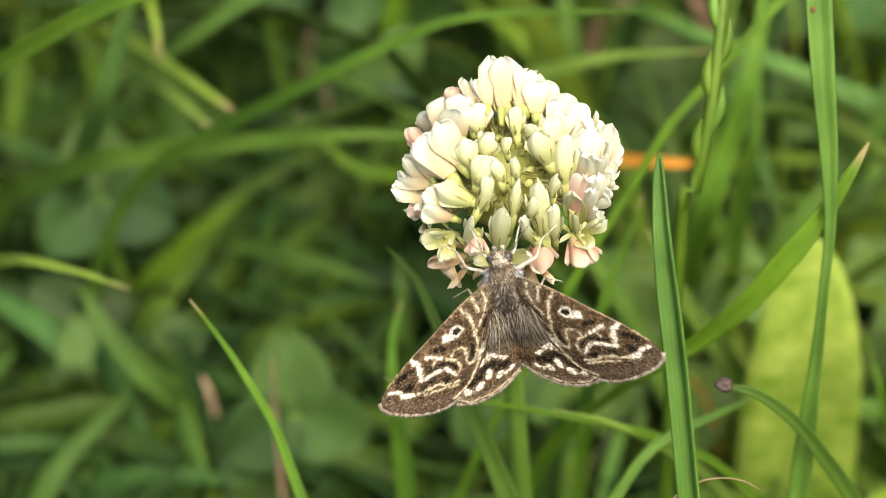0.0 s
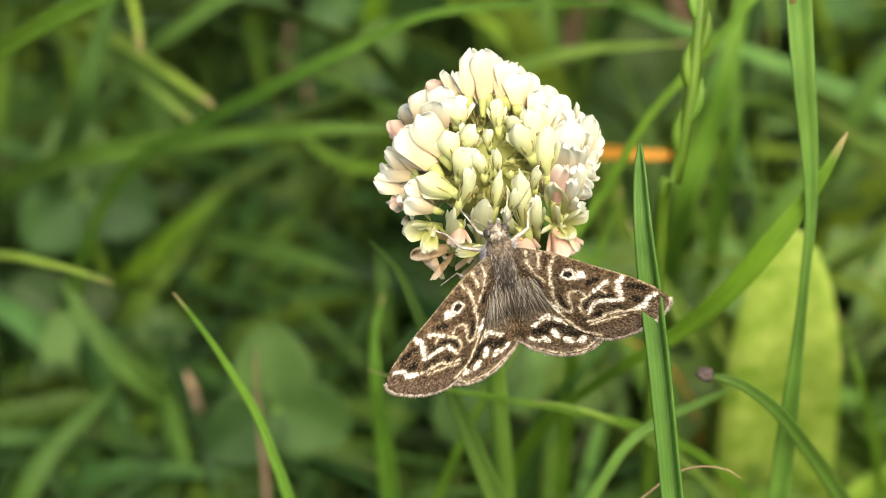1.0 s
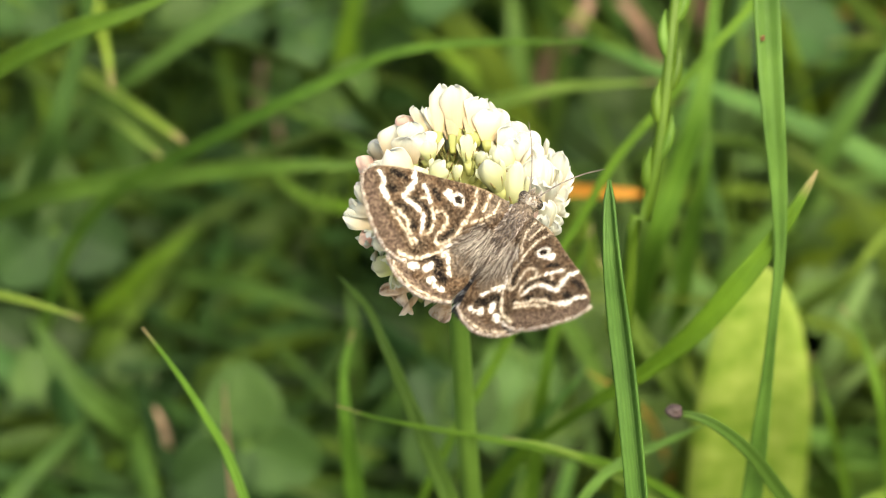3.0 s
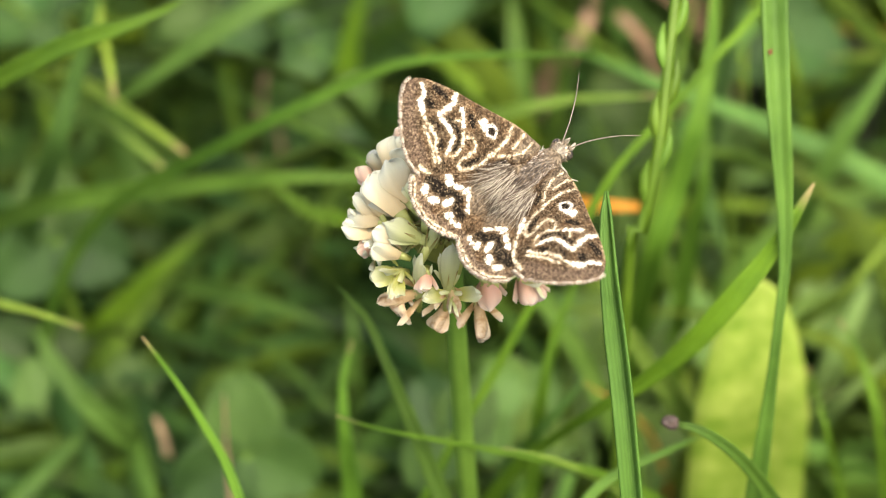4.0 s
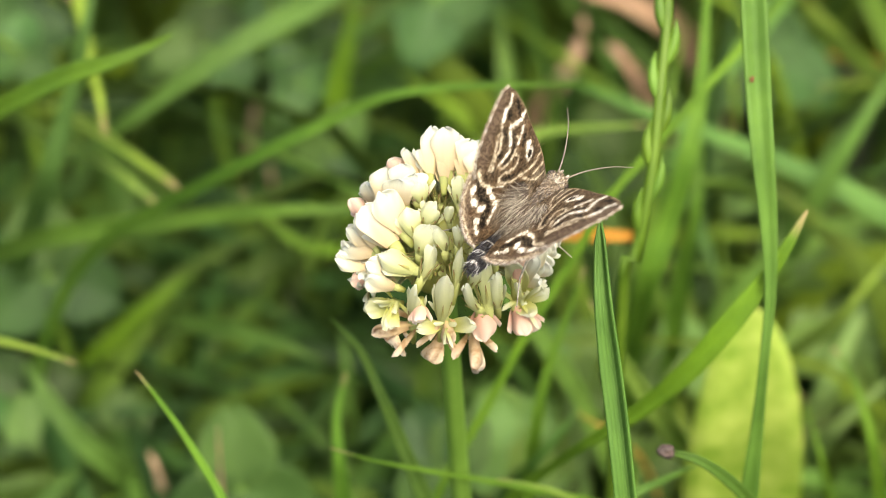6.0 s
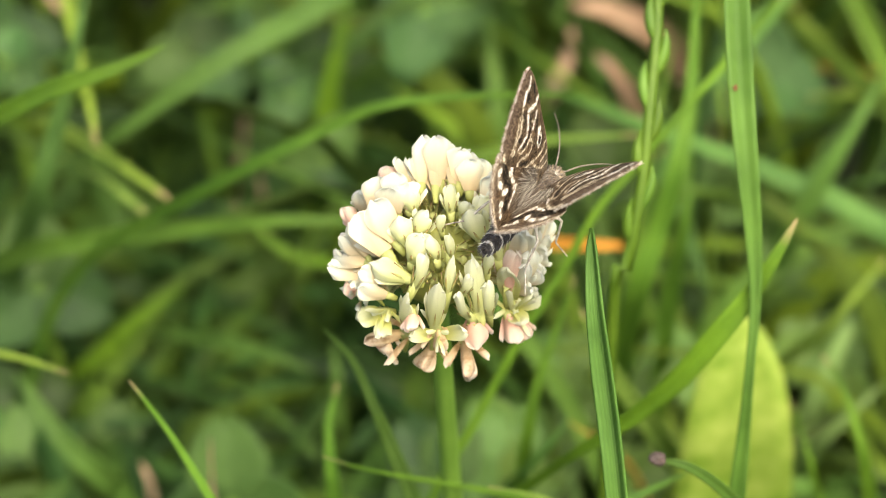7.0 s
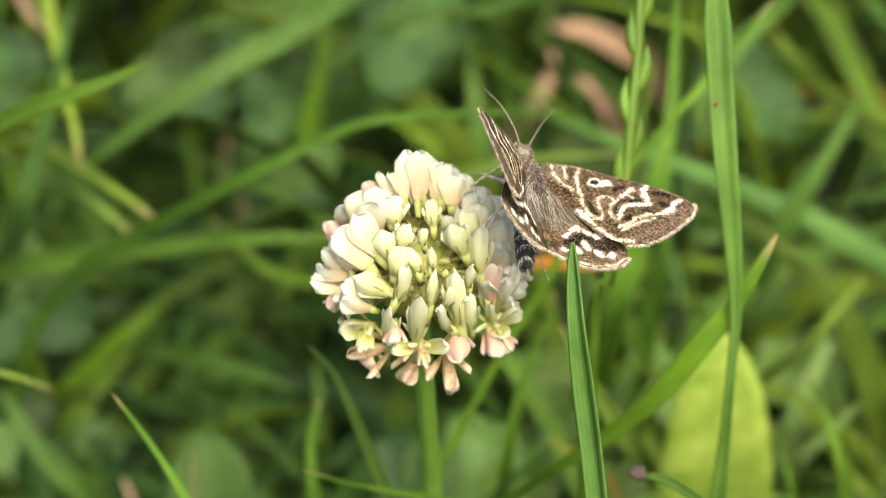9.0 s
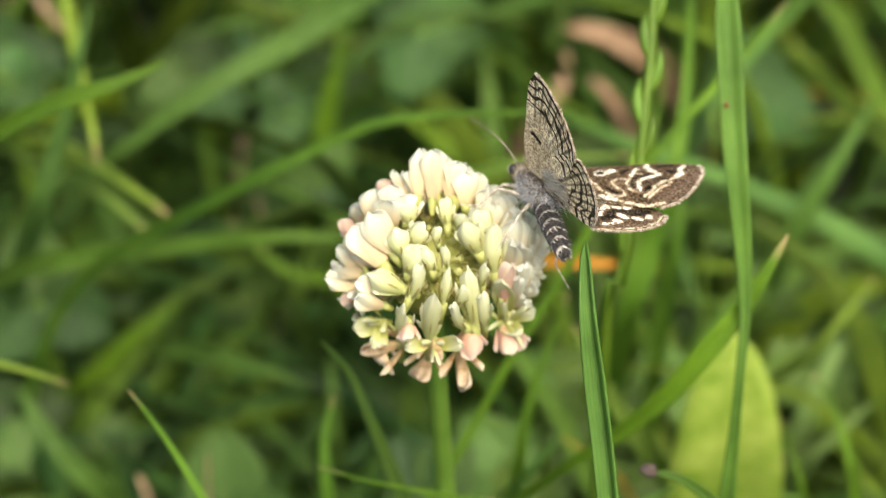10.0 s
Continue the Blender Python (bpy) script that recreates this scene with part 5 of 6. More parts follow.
def moth():
    body = new("moth")
    r = np.random.default_rng(21)
    wings = {}
    for side, word in ((-1, "left"), (1, "right")):
        me, edge, way = wing_mesh("fore_wing", [(0.67, 0.77), (3.20, 1.15), (5.39, 1.10), (7.57, 0.96), (9.85, 0.89), (11.51, 0.70), (12.82, 0.43)], [(0.54, -0.63), (2.02, -2.34), (4.24, -4.12), (6.66, -5.79), (9.18, -6.36)],
                                  FORE_MARGIN, side, fore_pattern,
                                  lambda x, y: under_pattern(x, y, FORE_MARGIN, [(5.55, 0.05), (5.35, -0.75)], (0.8, 0.0)))
        fw = part("fore_wing", me, SCALES, body, "brown fore wing with cream looping lines")
        part("fringe", fringe(edge, way, 31 + side), HAIR, fw)
        me, edge, way = wing_mesh("hind_wing", [(1.00, 0.89), (3.30, -1.10), (5.25, -4.00), (6.70, -6.94)], [(0.18, -0.65), (-0.20, -3.27), (-0.38, -5.69), (-0.34, -7.39)],
                                  HIND_MARGIN, side, hind_pattern,
                                  lambda x, y: under_pattern(x, y, HIND_MARGIN, [(3.24, -3.80), (3.30, -4.00)], (0.4, -0.3)), nu=190, nv=150, camber=0.25)
        hw = part("hind_wing", me, SCALES, body, "dark hind wing with a row of white spots")
        part("fringe", fringe(edge, way, 41 + side), HAIR, hw)
        part("root_hair", root_hair(side, 51 + side), HAIR, hw, "long pale silky hairs on the wing root")
        wings[word] = (fw, hw)
    # thorax
    y = np.linspace(2.9, -2.6, 22)
    rad = 1.35 * np.sqrt(np.clip(1 - ((y - 0.2) / 2.9) ** 2, 0.02, 1))
    v, f, c = ringed_body(np.stack([0 * y, y, 0 * y - 0.1], 1) * MM, rad * MM, 0.85, np.tile((0.16, 0.13, 0.10), (22, 1)))
    part("thorax", mesh_of("thorax", v, f, None, c), SCALES, body, "furry grey-brown thorax")
    n = 4200
    d = r.normal(size=(n, 3)) * (1, 1, 0.9) + (0, 0, 0.25)
    d /= np.linalg.norm(d, axis=1, keepdims=True)
    p = np.stack([d[:, 0] * 1.3, 0.2 + d[:, 1] * 2.75, -0.1 + d[:, 2] * 1.12], 1) * MM
    w = d * (0.35, 0.2, 0.35) + (0, -0.95, 0.0)
    tone = r.uniform(0.35, 1.25, (n, 1))
    under_side = (d[:, 2] < 0.1 + 0.45 * r.uniform(size=n))[:, None]
    tone = tone * np.where((np.abs(np.abs(d[:, 0]) - 0.55) < 0.12)[:, None], 1.7, 0.9)
    col = np.where(under_side, np.array((0.74, 0.73, 0.74)), np.where(r.uniform(size=(n, 1)) < 0.34, np.array((0.46, 0.40, 0.34)), np.array((0.075, 0.055, 0.046)))) * tone
    part("fur", hairs(p, w, r.uniform(0.25, 0.55, n) * MM, 0.055 * MM, col, 0.2), HAIR, body)
    # fluffy pale hair on the breast and flanks
    n = 2600
    d = r.normal(size=(n, 3)) * (1, 0.8, 1) - (0, 0, 0.5)
    d /= np.linalg.norm(d, axis=1, keepdims=True)
    d = d[d[:, 2] < 0.32]
    n = len(d)
    p = np.stack([d[:, 0] * 1.3, 0.1 + d[:, 1] * 2.6, -0.2 + d[:, 2] * 1.15], 1) * MM
    w = d * (0.8, 0.3, 0.8) + (0, -0.75, 0.0)
    col = np.array((0.66, 0.655, 0.67)) * r.uniform(0.5, 1.2, (n, 1))
    part("breast_fluff", hairs(p, w, r.uniform(0.5, 1.05, n) * MM, 0.05 * MM, col, 0.3, 7), HAIR, body, "fluffy pale grey breast hair")
    # long silky hairs over the wing roots and the abdomen
    n = 800
    sx = r.normal(size=n) * 0.5
    p = np.stack([sx, r.uniform(-3.4, -1.2, n), 0.55 - 0.05 * np.abs(sx) + r.uniform(-0.25, 0.15, n)], 1) * MM
    w = np.stack([sx * 0.26 + r.normal(size=n) * 0.07, -np.ones(n), np.abs(sx) * 0.10 - 0.06 + r.normal(size=n) * 0.03], 1)
    col = np.where(r.uniform(size=(n, 1)) < 0.40, np.array((0.64, 0.57, 0.47)), np.array((0.085, 0.058, 0.04))) * r.uniform(0.5, 1.2, (n, 1))
    part("silk", hairs(p, w, r.uniform(1.0, 2.8, n) * MM, 0.042 * MM, col, 0.08, 5), HAIR, body, "long pale silky hairs")
    # abdomen with pale rings
    s = np.linspace(0, 1, 60)
    rad = 0.94 * np.sqrt(np.clip(1 - (s * 0.97) ** 3.4, 0.03, 1)) * (1 + 0.05 * np.abs(np.sin(s * math.pi * 6.5)))
    line = np.stack([0 * s, -1.2 - s * 6.0, -0.9 - 2.09 * s], 1) * MM
    ring = (np.abs(np.sin(s * math.pi * 6.5)) < 0.2)[:, None]
    c = np.where(ring, np.array((0.78, 0.76, 0.72)), np.array((0.045, 0.042, 0.044)))
    v, f, c = ringed_body(line, rad * MM, 0.9, c)
    part("abdomen", mesh_of("abdomen", v, f, None, c), SCALES, body, "dark tapered abdomen with pale rings")
    n = 1500
    q = r.uniform(0.0, 1.0, n)
    a = r.uniform(0, 2 * math.pi, n)
    rr = np.interp(q, s, rad)
    p = np.stack([np.cos(a) * rr, -1.2 - q * 6.0, -0.9 - 2.09 * q + np.sin(a) * rr * 0.9], 1) * MM
    w = np.stack([np.cos(a) * 0.25, -np.ones(n), np.sin(a) * 0.25], 1)
    at_ring = (np.abs(np.sin(q * math.pi * 6.5)) < 0.3)[:, None]
    col = np.where(at_ring, np.array((0.84, 0.82, 0.78)), np.array((0.085, 0.08, 0.085))) * r.uniform(0.5, 1.3, (n, 1))
    part("abdomen_hair", hairs(p, w, r.uniform(0.35, 0.8, n) * MM, 0.06 * MM, col), HAIR, body)
    # head, eyes, palps, feelers
    bm = bmesh.new()
    bmesh.ops.create_icosphere(bm, subdivisions=3, radius=1.0)
    me = bpy.data.meshes.new("head")
    bmesh.ops.scale(bm, vec=(0.85 * MM, 0.75 * MM, 0.75 * MM), verts=bm.verts)
    bmesh.ops.translate(bm, vec=(0, 3.1 * MM, -0.1 * MM), verts=bm.verts)
    bm.to_mesh(me)
    bm.free()
    head = part("head", me, LEG, body, "small furry brown head")
    for sx in (-1, 1):
        bm = bmesh.new()
        bmesh.ops.create_icosphere(bm, subdivisions=3, radius=0.46 * MM)
        bmesh.ops.translate(bm, vec=(sx * 0.66 * MM, 3.35 * MM, -0.12 * MM), verts=bm.verts)
        me = bpy.data.meshes.new("eye")
        bm.to_mesh(me)
        bm.free()
        part("eye", me, EYE_SHINE, head, "dark shiny eye")
        palp = tube(spline([(sx * 0.3, 3.5, -0.5), (sx * 0.35, 4.1, -0.45), (sx * 0.3, 4.5, -0.05)], 8) * MM, np.array((0.14, 0.2, 0.22, 0.22, 0.2, 0.18, 0.12, 0.05)) * MM, 8)
        part("palp", mesh_of("palp", *palp), LEG, head)
        line = spline([(sx * 0.35, 3.6, 0.35), (sx * 1.2, 5.2, 1.0), (sx * 2.4, 7.0, 1.3), (sx * 3.7, 8.6, 1.2)], 70) * MM
        beads = np.linspace(0.065, 0.025, 70) * (1 + 0.22 * (np.arange(70) % 2)) * MM
        part("feeler", mesh_of("feeler", *tube(line, beads, 6)), FEELER, head, "thin beaded feeler")
    n = 700
    d = r.normal(size=(n, 3)) + (0, 0.1, 0.3)
    d /= np.linalg.norm(d, axis=1, keepdims=True)
    p = np.stack([d[:, 0] * 0.8, 3.1 + d[:, 1] * 0.7, -0.1 + d[:, 2] * 0.72], 1) * MM
    col = np.where(r.uniform(size=(n, 1)) < 0.4, np.array((0.42, 0.32, 0.20)), np.array((0.16, 0.12, 0.085))) * r.uniform(0.5, 1.3, (n, 1))
    part("head_fur", hairs(p, d + (0, 0.2, 0), r.uniform(0.16, 0.36, n) * MM, 0.055 * MM, col), HAIR, head)
    # legs
    for sx in (-1, 1):
        for hip, knee, ankle, toe in (((0.5, 2.0, -1.1), (1.3, 2.7, -1.6), (1.6, 2.9, -3.0), (2.1, 3.7, -4.0)),
                                      ((0.7, 0.6, -1.3), (2.9, 1.3, -1.9), (3.5, 1.3, -4.0), (4.9, 1.9, -4.8)),
                                      ((0.6, -0.8, -1.3), (2.6, -2.6, -2.2), (3.2, -3.4, -4.6), (4.6, -5.0, -5.6))):
            k = np.array((sx, 1, 1))
            line = np.concatenate([spline([np.array(hip) * k, np.array(knee) * k], 5), spline([np.array(knee) * k, np.array(ankle) * k], 5)[1:], spline([np.array(ankle) * k, np.array(toe) * k], 6)[1:]])
            rad = np.array((0.20, 0.2, 0.18, 0.15, 0.11, 0.12, 0.11, 0.10, 0.08, 0.065, 0.06, 0.055, 0.05, 0.04))
            part("leg", mesh_of("leg", *tube(line * MM, rad * MM, 8)), LEG, body)
    tagged(body, "brown day-flying moth with cream wing pattern on the clover", "moth")
    return body, wings


MOTH, WINGS = moth()


def fore(side, flap, sweep):
    """A fore wing's pose on the moth: raised by flap and swept back, in degrees."""
    return pose(side * FORE_HINGE[0] * MM, FORE_HINGE[1] * MM, FORE_HINGE[2] * MM, 0, -side * flap, 0) @ pose(0, 0, 0, 0, 0, -side * sweep)


def hind(side, flap, sweep):
    return pose(side * HIND_HINGE[0] * MM, HIND_HINGE[1] * MM, HIND_HINGE[2] * MM, 0, -side * flap, 0) @ pose(0, 0, 0, 0, 0, -side * sweep)


def motions():
    walk(MOTH, [
        (0, pose(0.000265, -0.011907, 0.083331, 89.00, -7.83, 5.09)),
        (0.2, pose(0.000453, -0.011304, 0.083361, 79.50, -5.95, 9.29)),
        (0.4, pose(0.000485, -0.011608, 0.084091, 83.78, -12.21, 3.96)),
        (0.5, pose(0.000675, -0.011985, 0.084130, 79.18, -7.83, 8.65)),
        (0.6, pose(0.000594, -0.011431, 0.084449, 82.88, -5.44, 10.83)),
        (0.8, pose(0.000932, -0.010841, 0.086197, 76.82, 4.78, 13.48)),
        (1, pose(0.001485, -0.012064, 0.085310, 85.33, -7.46, 16.03)),
        (1.2, pose(0.001038, -0.011176, 0.085943, 80.30, -1.96, 14.32)),
        (1.4, pose(0.001713, -0.011002, 0.086618, 84.42, 2.40, 9.09)),
        (1.5, pose(0.002064, -0.011926, 0.086227, 79.25, 0.08, 5.27)),
        (1.6, pose(0.001864, -0.011495, 0.086852, 89.89, -1.47, 4.89)),
        (1.8, pose(0.002658, -0.010780, 0.087057, 72.85, 9.11, 7.03)),
        (2, pose(0.004183, -0.010667, 0.088139, 60.97, 15.38, -9.07)),
        (2.2, pose(0.004465, -0.010623, 0.088018, 47.46, 18.13, -9.88)),
        (2.5, pose(0.004909, -0.009420, 0.089609, 46.64, 21.05, -14.79)),
        (2.7, pose(0.004468, -0.009906, 0.089796, 28.73, 17.15, -23.56)),
        (3.8, pose(0.005348, -0.005947, 0.093799, 15.80, 20.45, -32.93)),
        (4, pose(0.006656, -0.004889, 0.093866, 18.34, 23.90, -40.60)),
        (4.3, pose(0.007132, -0.005198, 0.093505, 10.84, 23.53, -37.21)),
        (4.5, pose(0.007240, -0.004280, 0.093802, 24.42, 27.35, -41.72)),
        (4.7, pose(0.006223, -0.005045, 0.093703, 6.77, 24.01, -36.57)),
        (4.8, pose(0.006182, -0.004337, 0.094176, 6.78, 28.04, -36.21)),
        (4.9, pose(0.006628, -0.004351, 0.093857, 9.39, 24.06, -37.82)),
        (5, pose(0.007064, -0.004198, 0.093544, 21.96, 24.30, -40.30)),
        (5.1, pose(0.007122, -0.004697, 0.093321, 8.17, 22.95, -36.92)),
        (5.2, pose(0.007107, -0.004636, 0.093075, 4.27, 28.63, -39.67)),
        (6.3, pose(0.007482, -0.003776, 0.093572, 5.08, 23.28, -34.02)),
        (6.5, pose(0.007789, -0.003361, 0.093493, 7.86, 21.59, -46.21)),
        (6.7, pose(0.007042, -0.004005, 0.093307, 3.67, 21.56, -42.38)),
        (6.9, pose(0.006660, -0.004159, 0.093221, 3.11, 24.47, -32.43)),
        (7, pose(0.008358, -0.002036, 0.093830, -12.41, 24.22, -31.60)),
        (7.1, pose(0.008868, -0.002342, 0.093131, -4.48, 28.20, -33.73)),
        (7.3, pose(0.008955, -0.001551, 0.092916, -1.21, 30.63, -29.52)),
        (7.5, pose(0.009613, -0.000420, 0.092420, -5.08, 27.64, -39.87)),
        (7.6, pose(0.008720, -0.001158, 0.092373, -3.85, 30.23, -33.56)),
        (7.8, pose(0.009289, -0.000579, 0.092351, -5.63, 34.13, -31.74)),
        (8, pose(0.010007, 0.000692, 0.092343, -19.63, 33.20, -29.24)),
        (8.1, pose(0.009255, 0.000690, 0.092878, -7.38, 35.34, -16.44)),
        (8.2, pose(0.009562, 0.000915, 0.092716, -5.87, 36.82, -15.42)),
        (8.3, pose(0.009433, 0.001083, 0.092590, -7.09, 36.48, -16.41)),
        (8.5, pose(0.009980, 0.002016, 0.092930, -21.86, 42.30, -23.85)),
        (8.7, pose(0.008329, 0.001181, 0.093330, -3.96, 35.84, -10.34)),
        (8.8, pose(0.008306, 0.000760, 0.093206, -0.20, 34.21, -1.82)),
        (9, pose(0.009147, 0.001642, 0.093409, 9.94, 30.00, 14.54)),
        (9.1, pose(0.008847, 0.000223, 0.093460, 4.82, 31.19, 3.97)),
        (9.2, pose(0.007985, -0.001484, 0.093611, -7.03, 34.16, 8.98)),
        (9.3, pose(0.007571, -0.001736, 0.094020, -10.04, 32.83, 8.65)),
        (9.5, pose(0.009159, -0.000115, 0.094362, -3.67, 40.03, 19.60)),
        (9.6, pose(0.008729, -0.000794, 0.094146, -5.14, 37.48, 16.03)),
        (9.7, pose(0.008683, -0.000707, 0.094071, -2.87, 35.77, 16.39)),
        (9.8, pose(0.008266, -0.000754, 0.094045, -3.14, 36.19, 18.73)),
        (10, pose(0.008906, -0.000080, 0.093923, -10.26, 42.86, 23.01)),
    ])
    walk(WINGS["left"][0], [
        (0, fore(-1, 26.0, 27.3)), (0.2, fore(-1, 64.4, 16.3)), (0.4, fore(-1, 26.4, 26.6)), (0.5, fore(-1, 45.9, 25.9)), (0.6, fore(-1, 58.1, 21.3)),
        (0.8, fore(-1, 54.4, 21.8)), (1, fore(-1, 21.0, 25.4)), (1.2, fore(-1, 61.7, 20.1)), (1.4, fore(-1, 45.4, 24.2)), (1.5, fore(-1, 32.2, 25.4)),
        (1.6, fore(-1, 23.7, 41.9)), (1.8, fore(-1, 70.5, 22.1)), (2, fore(-1, 26.3, 25.8)), (2.2, fore(-1, 58.4, 25.0)), (2.5, fore(-1, 56.0, 20.0)),
        (2.7, fore(-1, 26.9, 24.6)), (3.8, fore(-1, 38.8, 22.5)), (4, fore(-1, 31.6, 23.0)), (4.3, fore(-1, 50.2, 18.5)), (4.5, fore(-1, 27.5, 21.9)),
        (4.7, fore(-1, 55.8, 19.0)), (4.8, fore(-1, 55.2, 19.6)), (4.9, fore(-1, 35.0, 27.4)), (5, fore(-1, 36.4, 21.0)), (5.1, fore(-1, 63.3, 17.6)),
        (5.2, fore(-1, 62.9, 19.6)), (6.3, fore(-1, 61.3, 12.3)), (6.5, fore(-1, 54.8, 20.4)), (6.7, fore(-1, 46.3, 23.0)), (6.9, fore(-1, 73.8, 14.9)),
        (7, fore(-1, 64.5, 23.4)), (7.1, fore(-1, 50.8, 13.2)), (7.3, fore(-1, 62.6, 11.5)), (7.5, fore(-1, 48.9, 19.4)), (7.6, fore(-1, 75.2, 10.0)),
        (7.8, fore(-1, 53.6, 13.6)), (8, fore(-1, 57.3, 21.5)), (8.1, fore(-1, 70.9, 12.4)), (8.2, fore(-1, 54.8, 12.5)), (8.3, fore(-1, 45.2, 17.3)),
        (8.5, fore(-1, 65.0, 17.0)), (8.7, fore(-1, 55.8, 12.8)), (8.8, fore(-1, 63.0, 12.2)), (9, fore(-1, 36.5, 17.9)), (9.1, fore(-1, 38.8, 23.4)),
        (9.2, fore(-1, 67.0, 15.2)), (9.3, fore(-1, 72.2, 13.3)), (9.5, fore(-1, 56.7, 21.3)), (9.6, fore(-1, 73.8, 11.9)), (9.7, fore(-1, 59.8, 13.1)),
        (9.8, fore(-1, 63.4, 13.1)), (10, fore(-1, 39.0, 19.7)),
    ])
    walk(WINGS["left"][1], [
        (0, hind(-1, 20.8, 2.3)), (0.2, hind(-1, 58.7, -6.6)), (0.4, hind(-1, 22.4, -4.8)), (0.5, hind(-1, 42.8, -0.2)), (0.6, hind(-1, 52.8, -6.5)),
        (0.8, hind(-1, 49.6, -6.1)), (1, hind(-1, 16.0, -0.8)), (1.2, hind(-1, 56.5, -6.6)), (1.4, hind(-1, 40.7, -5.5)), (1.5, hind(-1, 28.7, -1.7)),
        (1.6, hind(-1, 19.5, 2.1)), (1.8, hind(-1, 65.4, -5.9)), (2, hind(-1, 25.8, -0.4)), (2.2, hind(-1, 53.6, -7.7)), (2.5, hind(-1, 53.0, -2.7)),
        (2.7, hind(-1, 23.8, -7.2)), (3.8, hind(-1, 35.5, -7.0)), (4, hind(-1, 30.7, 0.1)), (4.3, hind(-1, 46.1, -8.7)), (4.5, hind(-1, 26.7, -1.0)),
        (4.7, hind(-1, 51.7, -9.2)), (4.8, hind(-1, 51.5, -8.9)), (4.9, hind(-1, 32.3, -5.5)), (5, hind(-1, 34.4, -3.4)), (5.1, hind(-1, 58.8, -10.4)),
        (5.2, hind(-1, 58.8, -10.0)), (6.3, hind(-1, 57.1, -11.9)), (6.5, hind(-1, 50.1, -6.4)), (6.7, hind(-1, 43.3, -8.1)), (6.9, hind(-1, 68.3, -8.9)),
        (7, hind(-1, 61.0, -1.7)), (7.1, hind(-1, 46.7, -9.7)), (7.3, hind(-1, 57.8, -10.4)), (7.5, hind(-1, 42.4, -6.7)), (7.6, hind(-1, 69.6, -10.7)),
        (7.8, hind(-1, 49.7, -10.2)), (8, hind(-1, 50.6, -3.1)), (8.1, hind(-1, 65.2, -7.7)), (8.2, hind(-1, 50.3, -9.7)), (8.3, hind(-1, 41.7, -9.0)),
        (8.5, hind(-1, 71.0, -4.5)), (8.7, hind(-1, 51.4, -10.4)), (8.8, hind(-1, 57.8, -9.9)), (9, hind(-1, 27.0, -5.5)), (9.1, hind(-1, 35.6, -8.4)),
        (9.2, hind(-1, 61.4, -8.5)), (9.3, hind(-1, 66.0, -7.7)), (9.5, hind(-1, 56.7, -3.4)), (9.6, hind(-1, 67.7, -7.4)), (9.7, hind(-1, 54.9, -9.1)),
        (9.8, hind(-1, 58.2, -8.9)), (10, hind(-1, 39.0, -4.1)),
    ])
    walk(WINGS["right"][0], [
        (0, fore(1, 26.2, 21.9)), (0.2, fore(1, 58.9, 17.0)), (0.4, fore(1, 31.5, 20.9)), (0.5, fore(1, 45.9, 24.4)), (0.6, fore(1, 56.5, 21.4)), (0.8, fore(1, 48.7, 22.8)),
        (1, fore(1, 22.1, 22.4)), (1.2, fore(1, 55.8, 19.6)), (1.4, fore(1, 42.7, 24.1)), (1.5, fore(1, 32.8, 20.8)), (1.6, fore(1, 23.6, 39.7)), (1.8, fore(1, 61.8, 21.1)),
        (2, fore(1, 27.8, 22.7)), (2.2, fore(1, 61.9, 19.2)), (2.5, fore(1, 53.3, 20.8)), (2.7, fore(1, 37.6, 26.2)), (3.8, fore(1, 44.9, 25.0)), (4, fore(1, 30.9, 22.3)),
        (4.3, fore(1, 55.7, 18.3)), (4.5, fore(1, 28.4, 19.3)), (4.7, fore(1, 61.2, 17.7)), (4.8, fore(1, 55.1, 21.3)), (4.9, fore(1, 39.9, 26.7)), (5, fore(1, 37.0, 18.7)),
        (5.1, fore(1, 67.0, 17.0)), (5.2, fore(1, 62.1, 20.7)), (6.3, fore(1, 61.8, 17.1)), (6.5, fore(1, 56.9, 16.8)), (6.7, fore(1, 51.1, 25.5)), (6.9, fore(1, 75.3, 19.1)),
        (7, fore(1, 63.1, 24.6)), (7.1, fore(1, 52.6, 12.6)), (7.3, fore(1, 61.8, 13.2)), (7.5, fore(1, 50.2, 17.6)), (7.6, fore(1, 78.1, 13.9)), (7.8, fore(1, 52.9, 17.0)),
        (8, fore(1, 60.8, 22.4)), (8.1, fore(1, 71.4, 10.7)), (8.2, fore(1, 53.9, 12.6)), (8.3, fore(1, 45.2, 17.0)), (8.5, fore(1, 78.0, 18.3)), (8.7, fore(1, 53.7, 13.3)),
        (8.8, fore(1, 61.2, 9.3)), (9, fore(1, 24.5, 20.3)), (9.1, fore(1, 40.8, 23.8)), (9.2, fore(1, 56.5, 11.2)), (9.3, fore(1, 63.2, 8.5)), (9.5, fore(1, 57.9, 21.6)),
        (9.6, fore(1, 68.9, 10.9)), (9.7, fore(1, 56.0, 14.7)), (9.8, fore(1, 57.9, 15.3)), (10, fore(1, 38.2, 18.4)),
    ])
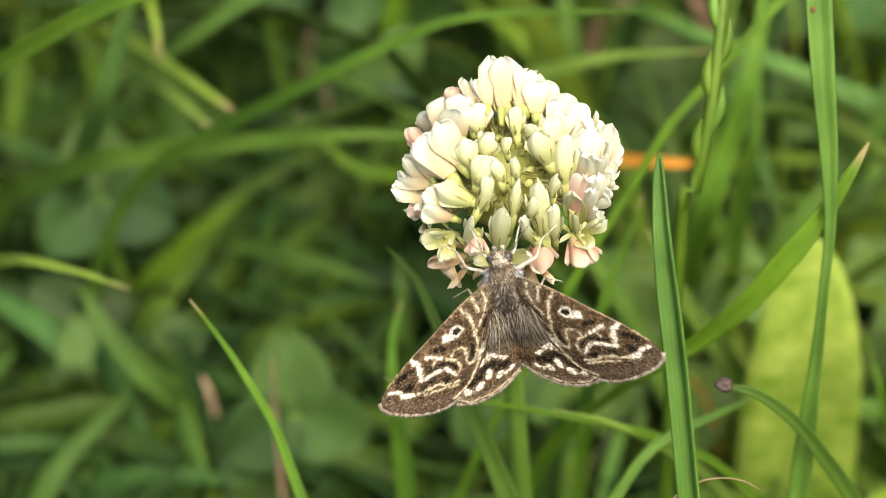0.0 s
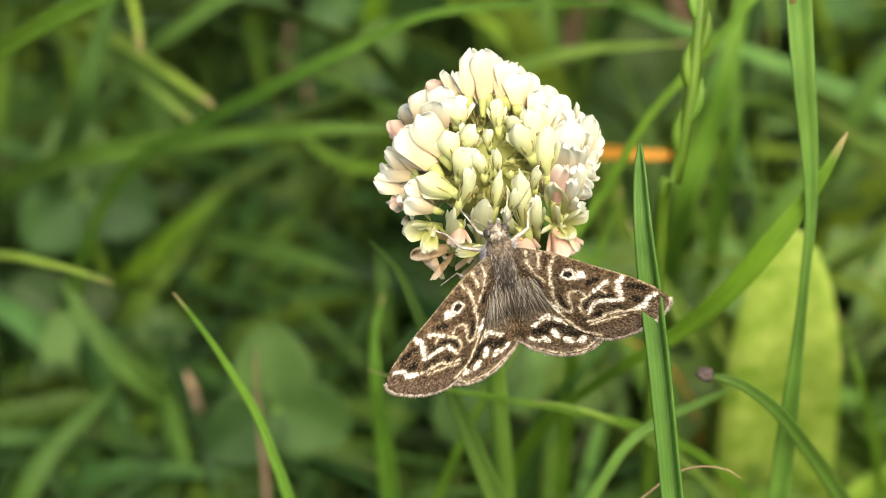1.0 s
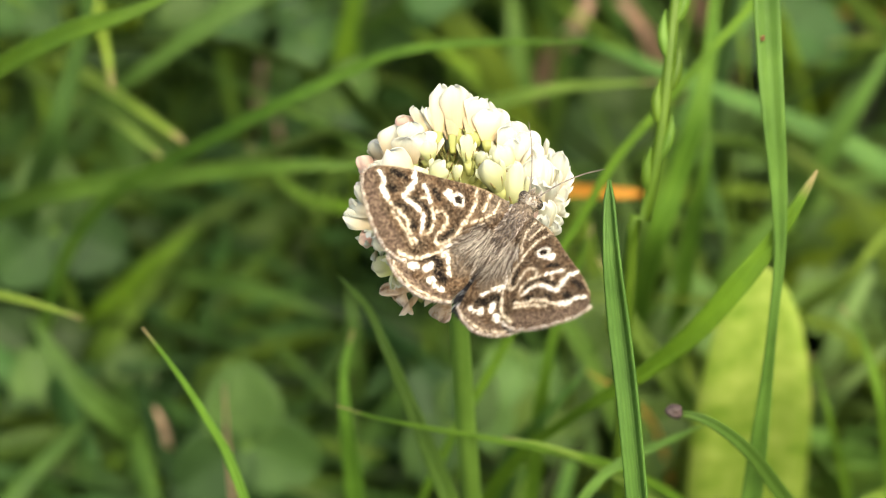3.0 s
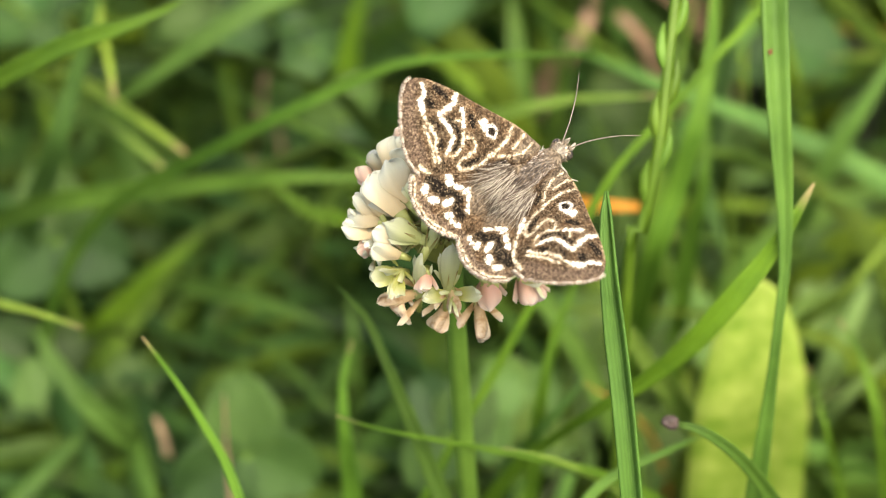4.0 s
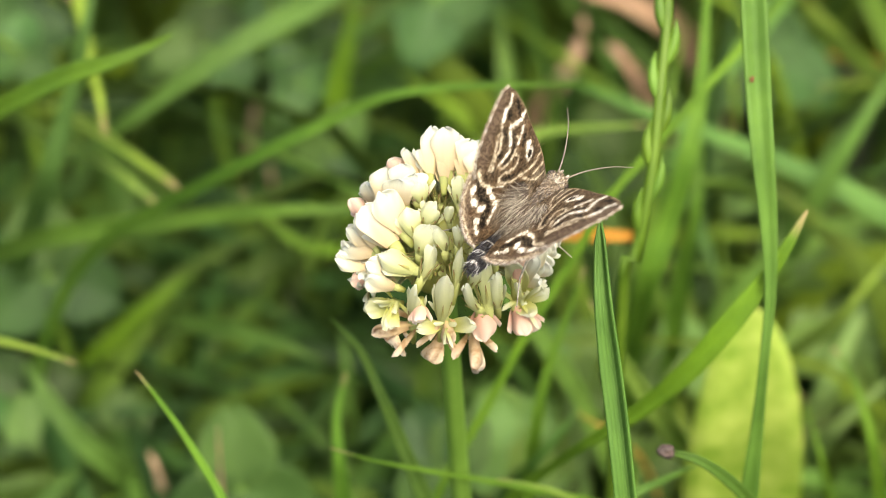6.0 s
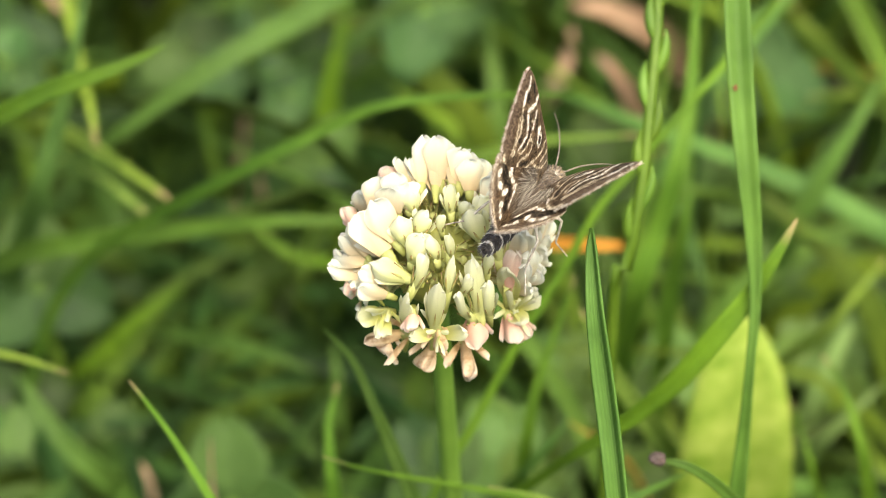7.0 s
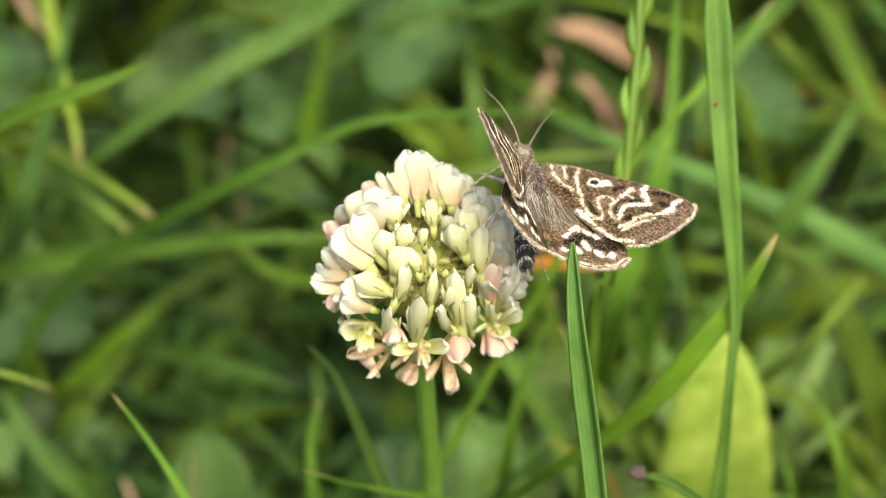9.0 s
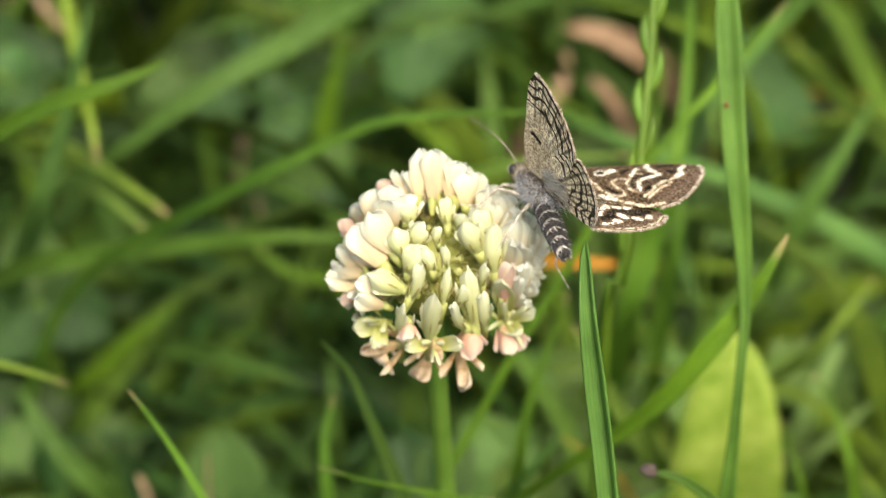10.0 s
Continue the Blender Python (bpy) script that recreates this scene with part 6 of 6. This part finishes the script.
    walk(WINGS["right"][1], [
        (0, hind(1, 22.2, -6.2)), (0.2, hind(1, 52.5, -11.6)), (0.4, hind(1, 26.3, -7.6)), (0.5, hind(1, 43.8, -2.1)), (0.6, hind(1, 50.5, -8.4)), (0.8, hind(1, 43.1, -8.7)),
        (1, hind(1, 19.7, -2.6)), (1.2, hind(1, 49.7, -9.9)), (1.4, hind(1, 37.4, -7.6)), (1.5, hind(1, 31.0, -3.9)), (1.6, hind(1, 18.6, 0.0)), (1.8, hind(1, 55.9, -10.7)),
        (2, hind(1, 26.0, -2.6)), (2.2, hind(1, 56.2, -9.5)), (2.5, hind(1, 50.1, 0.4)), (2.7, hind(1, 33.0, -4.7)), (3.8, hind(1, 40.2, -5.6)), (4, hind(1, 25.7, 0.8)),
        (4.3, hind(1, 50.5, -7.9)), (4.5, hind(1, 26.8, -2.7)), (4.7, hind(1, 56.1, -9.3)), (4.8, hind(1, 50.3, -9.1)), (4.9, hind(1, 35.8, -6.8)), (5, hind(1, 33.1, -4.9)),
        (5.1, hind(1, 61.5, -10.0)), (5.2, hind(1, 57.1, -9.9)), (6.3, hind(1, 56.4, -10.1)), (6.5, hind(1, 50.0, -4.5)), (6.7, hind(1, 46.6, -6.8)),
        (6.9, hind(1, 69.2, -6.1)), (7, hind(1, 55.7, 1.5)), (7.1, hind(1, 47.8, -8.7)), (7.3, hind(1, 56.5, -9.4)), (7.5, hind(1, 42.0, -4.0)), (7.6, hind(1, 71.9, -8.3)),
        (7.8, hind(1, 48.5, -8.5)), (8, hind(1, 55.4, 0.5)), (8.1, hind(1, 66.0, -7.8)), (8.2, hind(1, 49.9, -8.9)), (8.3, hind(1, 42.0, -8.1)), (8.5, hind(1, 74.0, -5.3)),
        (8.7, hind(1, 50.0, -9.8)), (8.8, hind(1, 57.0, -10.4)), (9, hind(1, 14.9, -4.0)), (9.1, hind(1, 38.3, -6.0)), (9.2, hind(1, 52.6, -10.2)),
        (9.3, hind(1, 58.5, -10.3)), (9.5, hind(1, 52.2, -5.2)), (9.6, hind(1, 64.2, -8.1)), (9.7, hind(1, 52.2, -8.6)), (9.8, hind(1, 54.1, -8.2)), (10, hind(1, 32.7, -4.6)),
    ])
    foot = TALL.location.copy()
    walk(TALL, [(t, pose(foot.x, foot.y, foot.z, 0, lean, 0)) for t, lean in ((0, 0.44), (0.5, 1.01), (1, 0.51), (1.5, 0.54), (2, 0.34), (2.5, 0.28), (4, 1.02), (4.5, 0.35), (5, 1.03), (6.5, 0.18), (7, 0.12), (7.5, 0.01), (8, 0.24), (8.5, 0.2), (9, 0.14), (9.5, 0.2), (10, 0.03))])


motions()
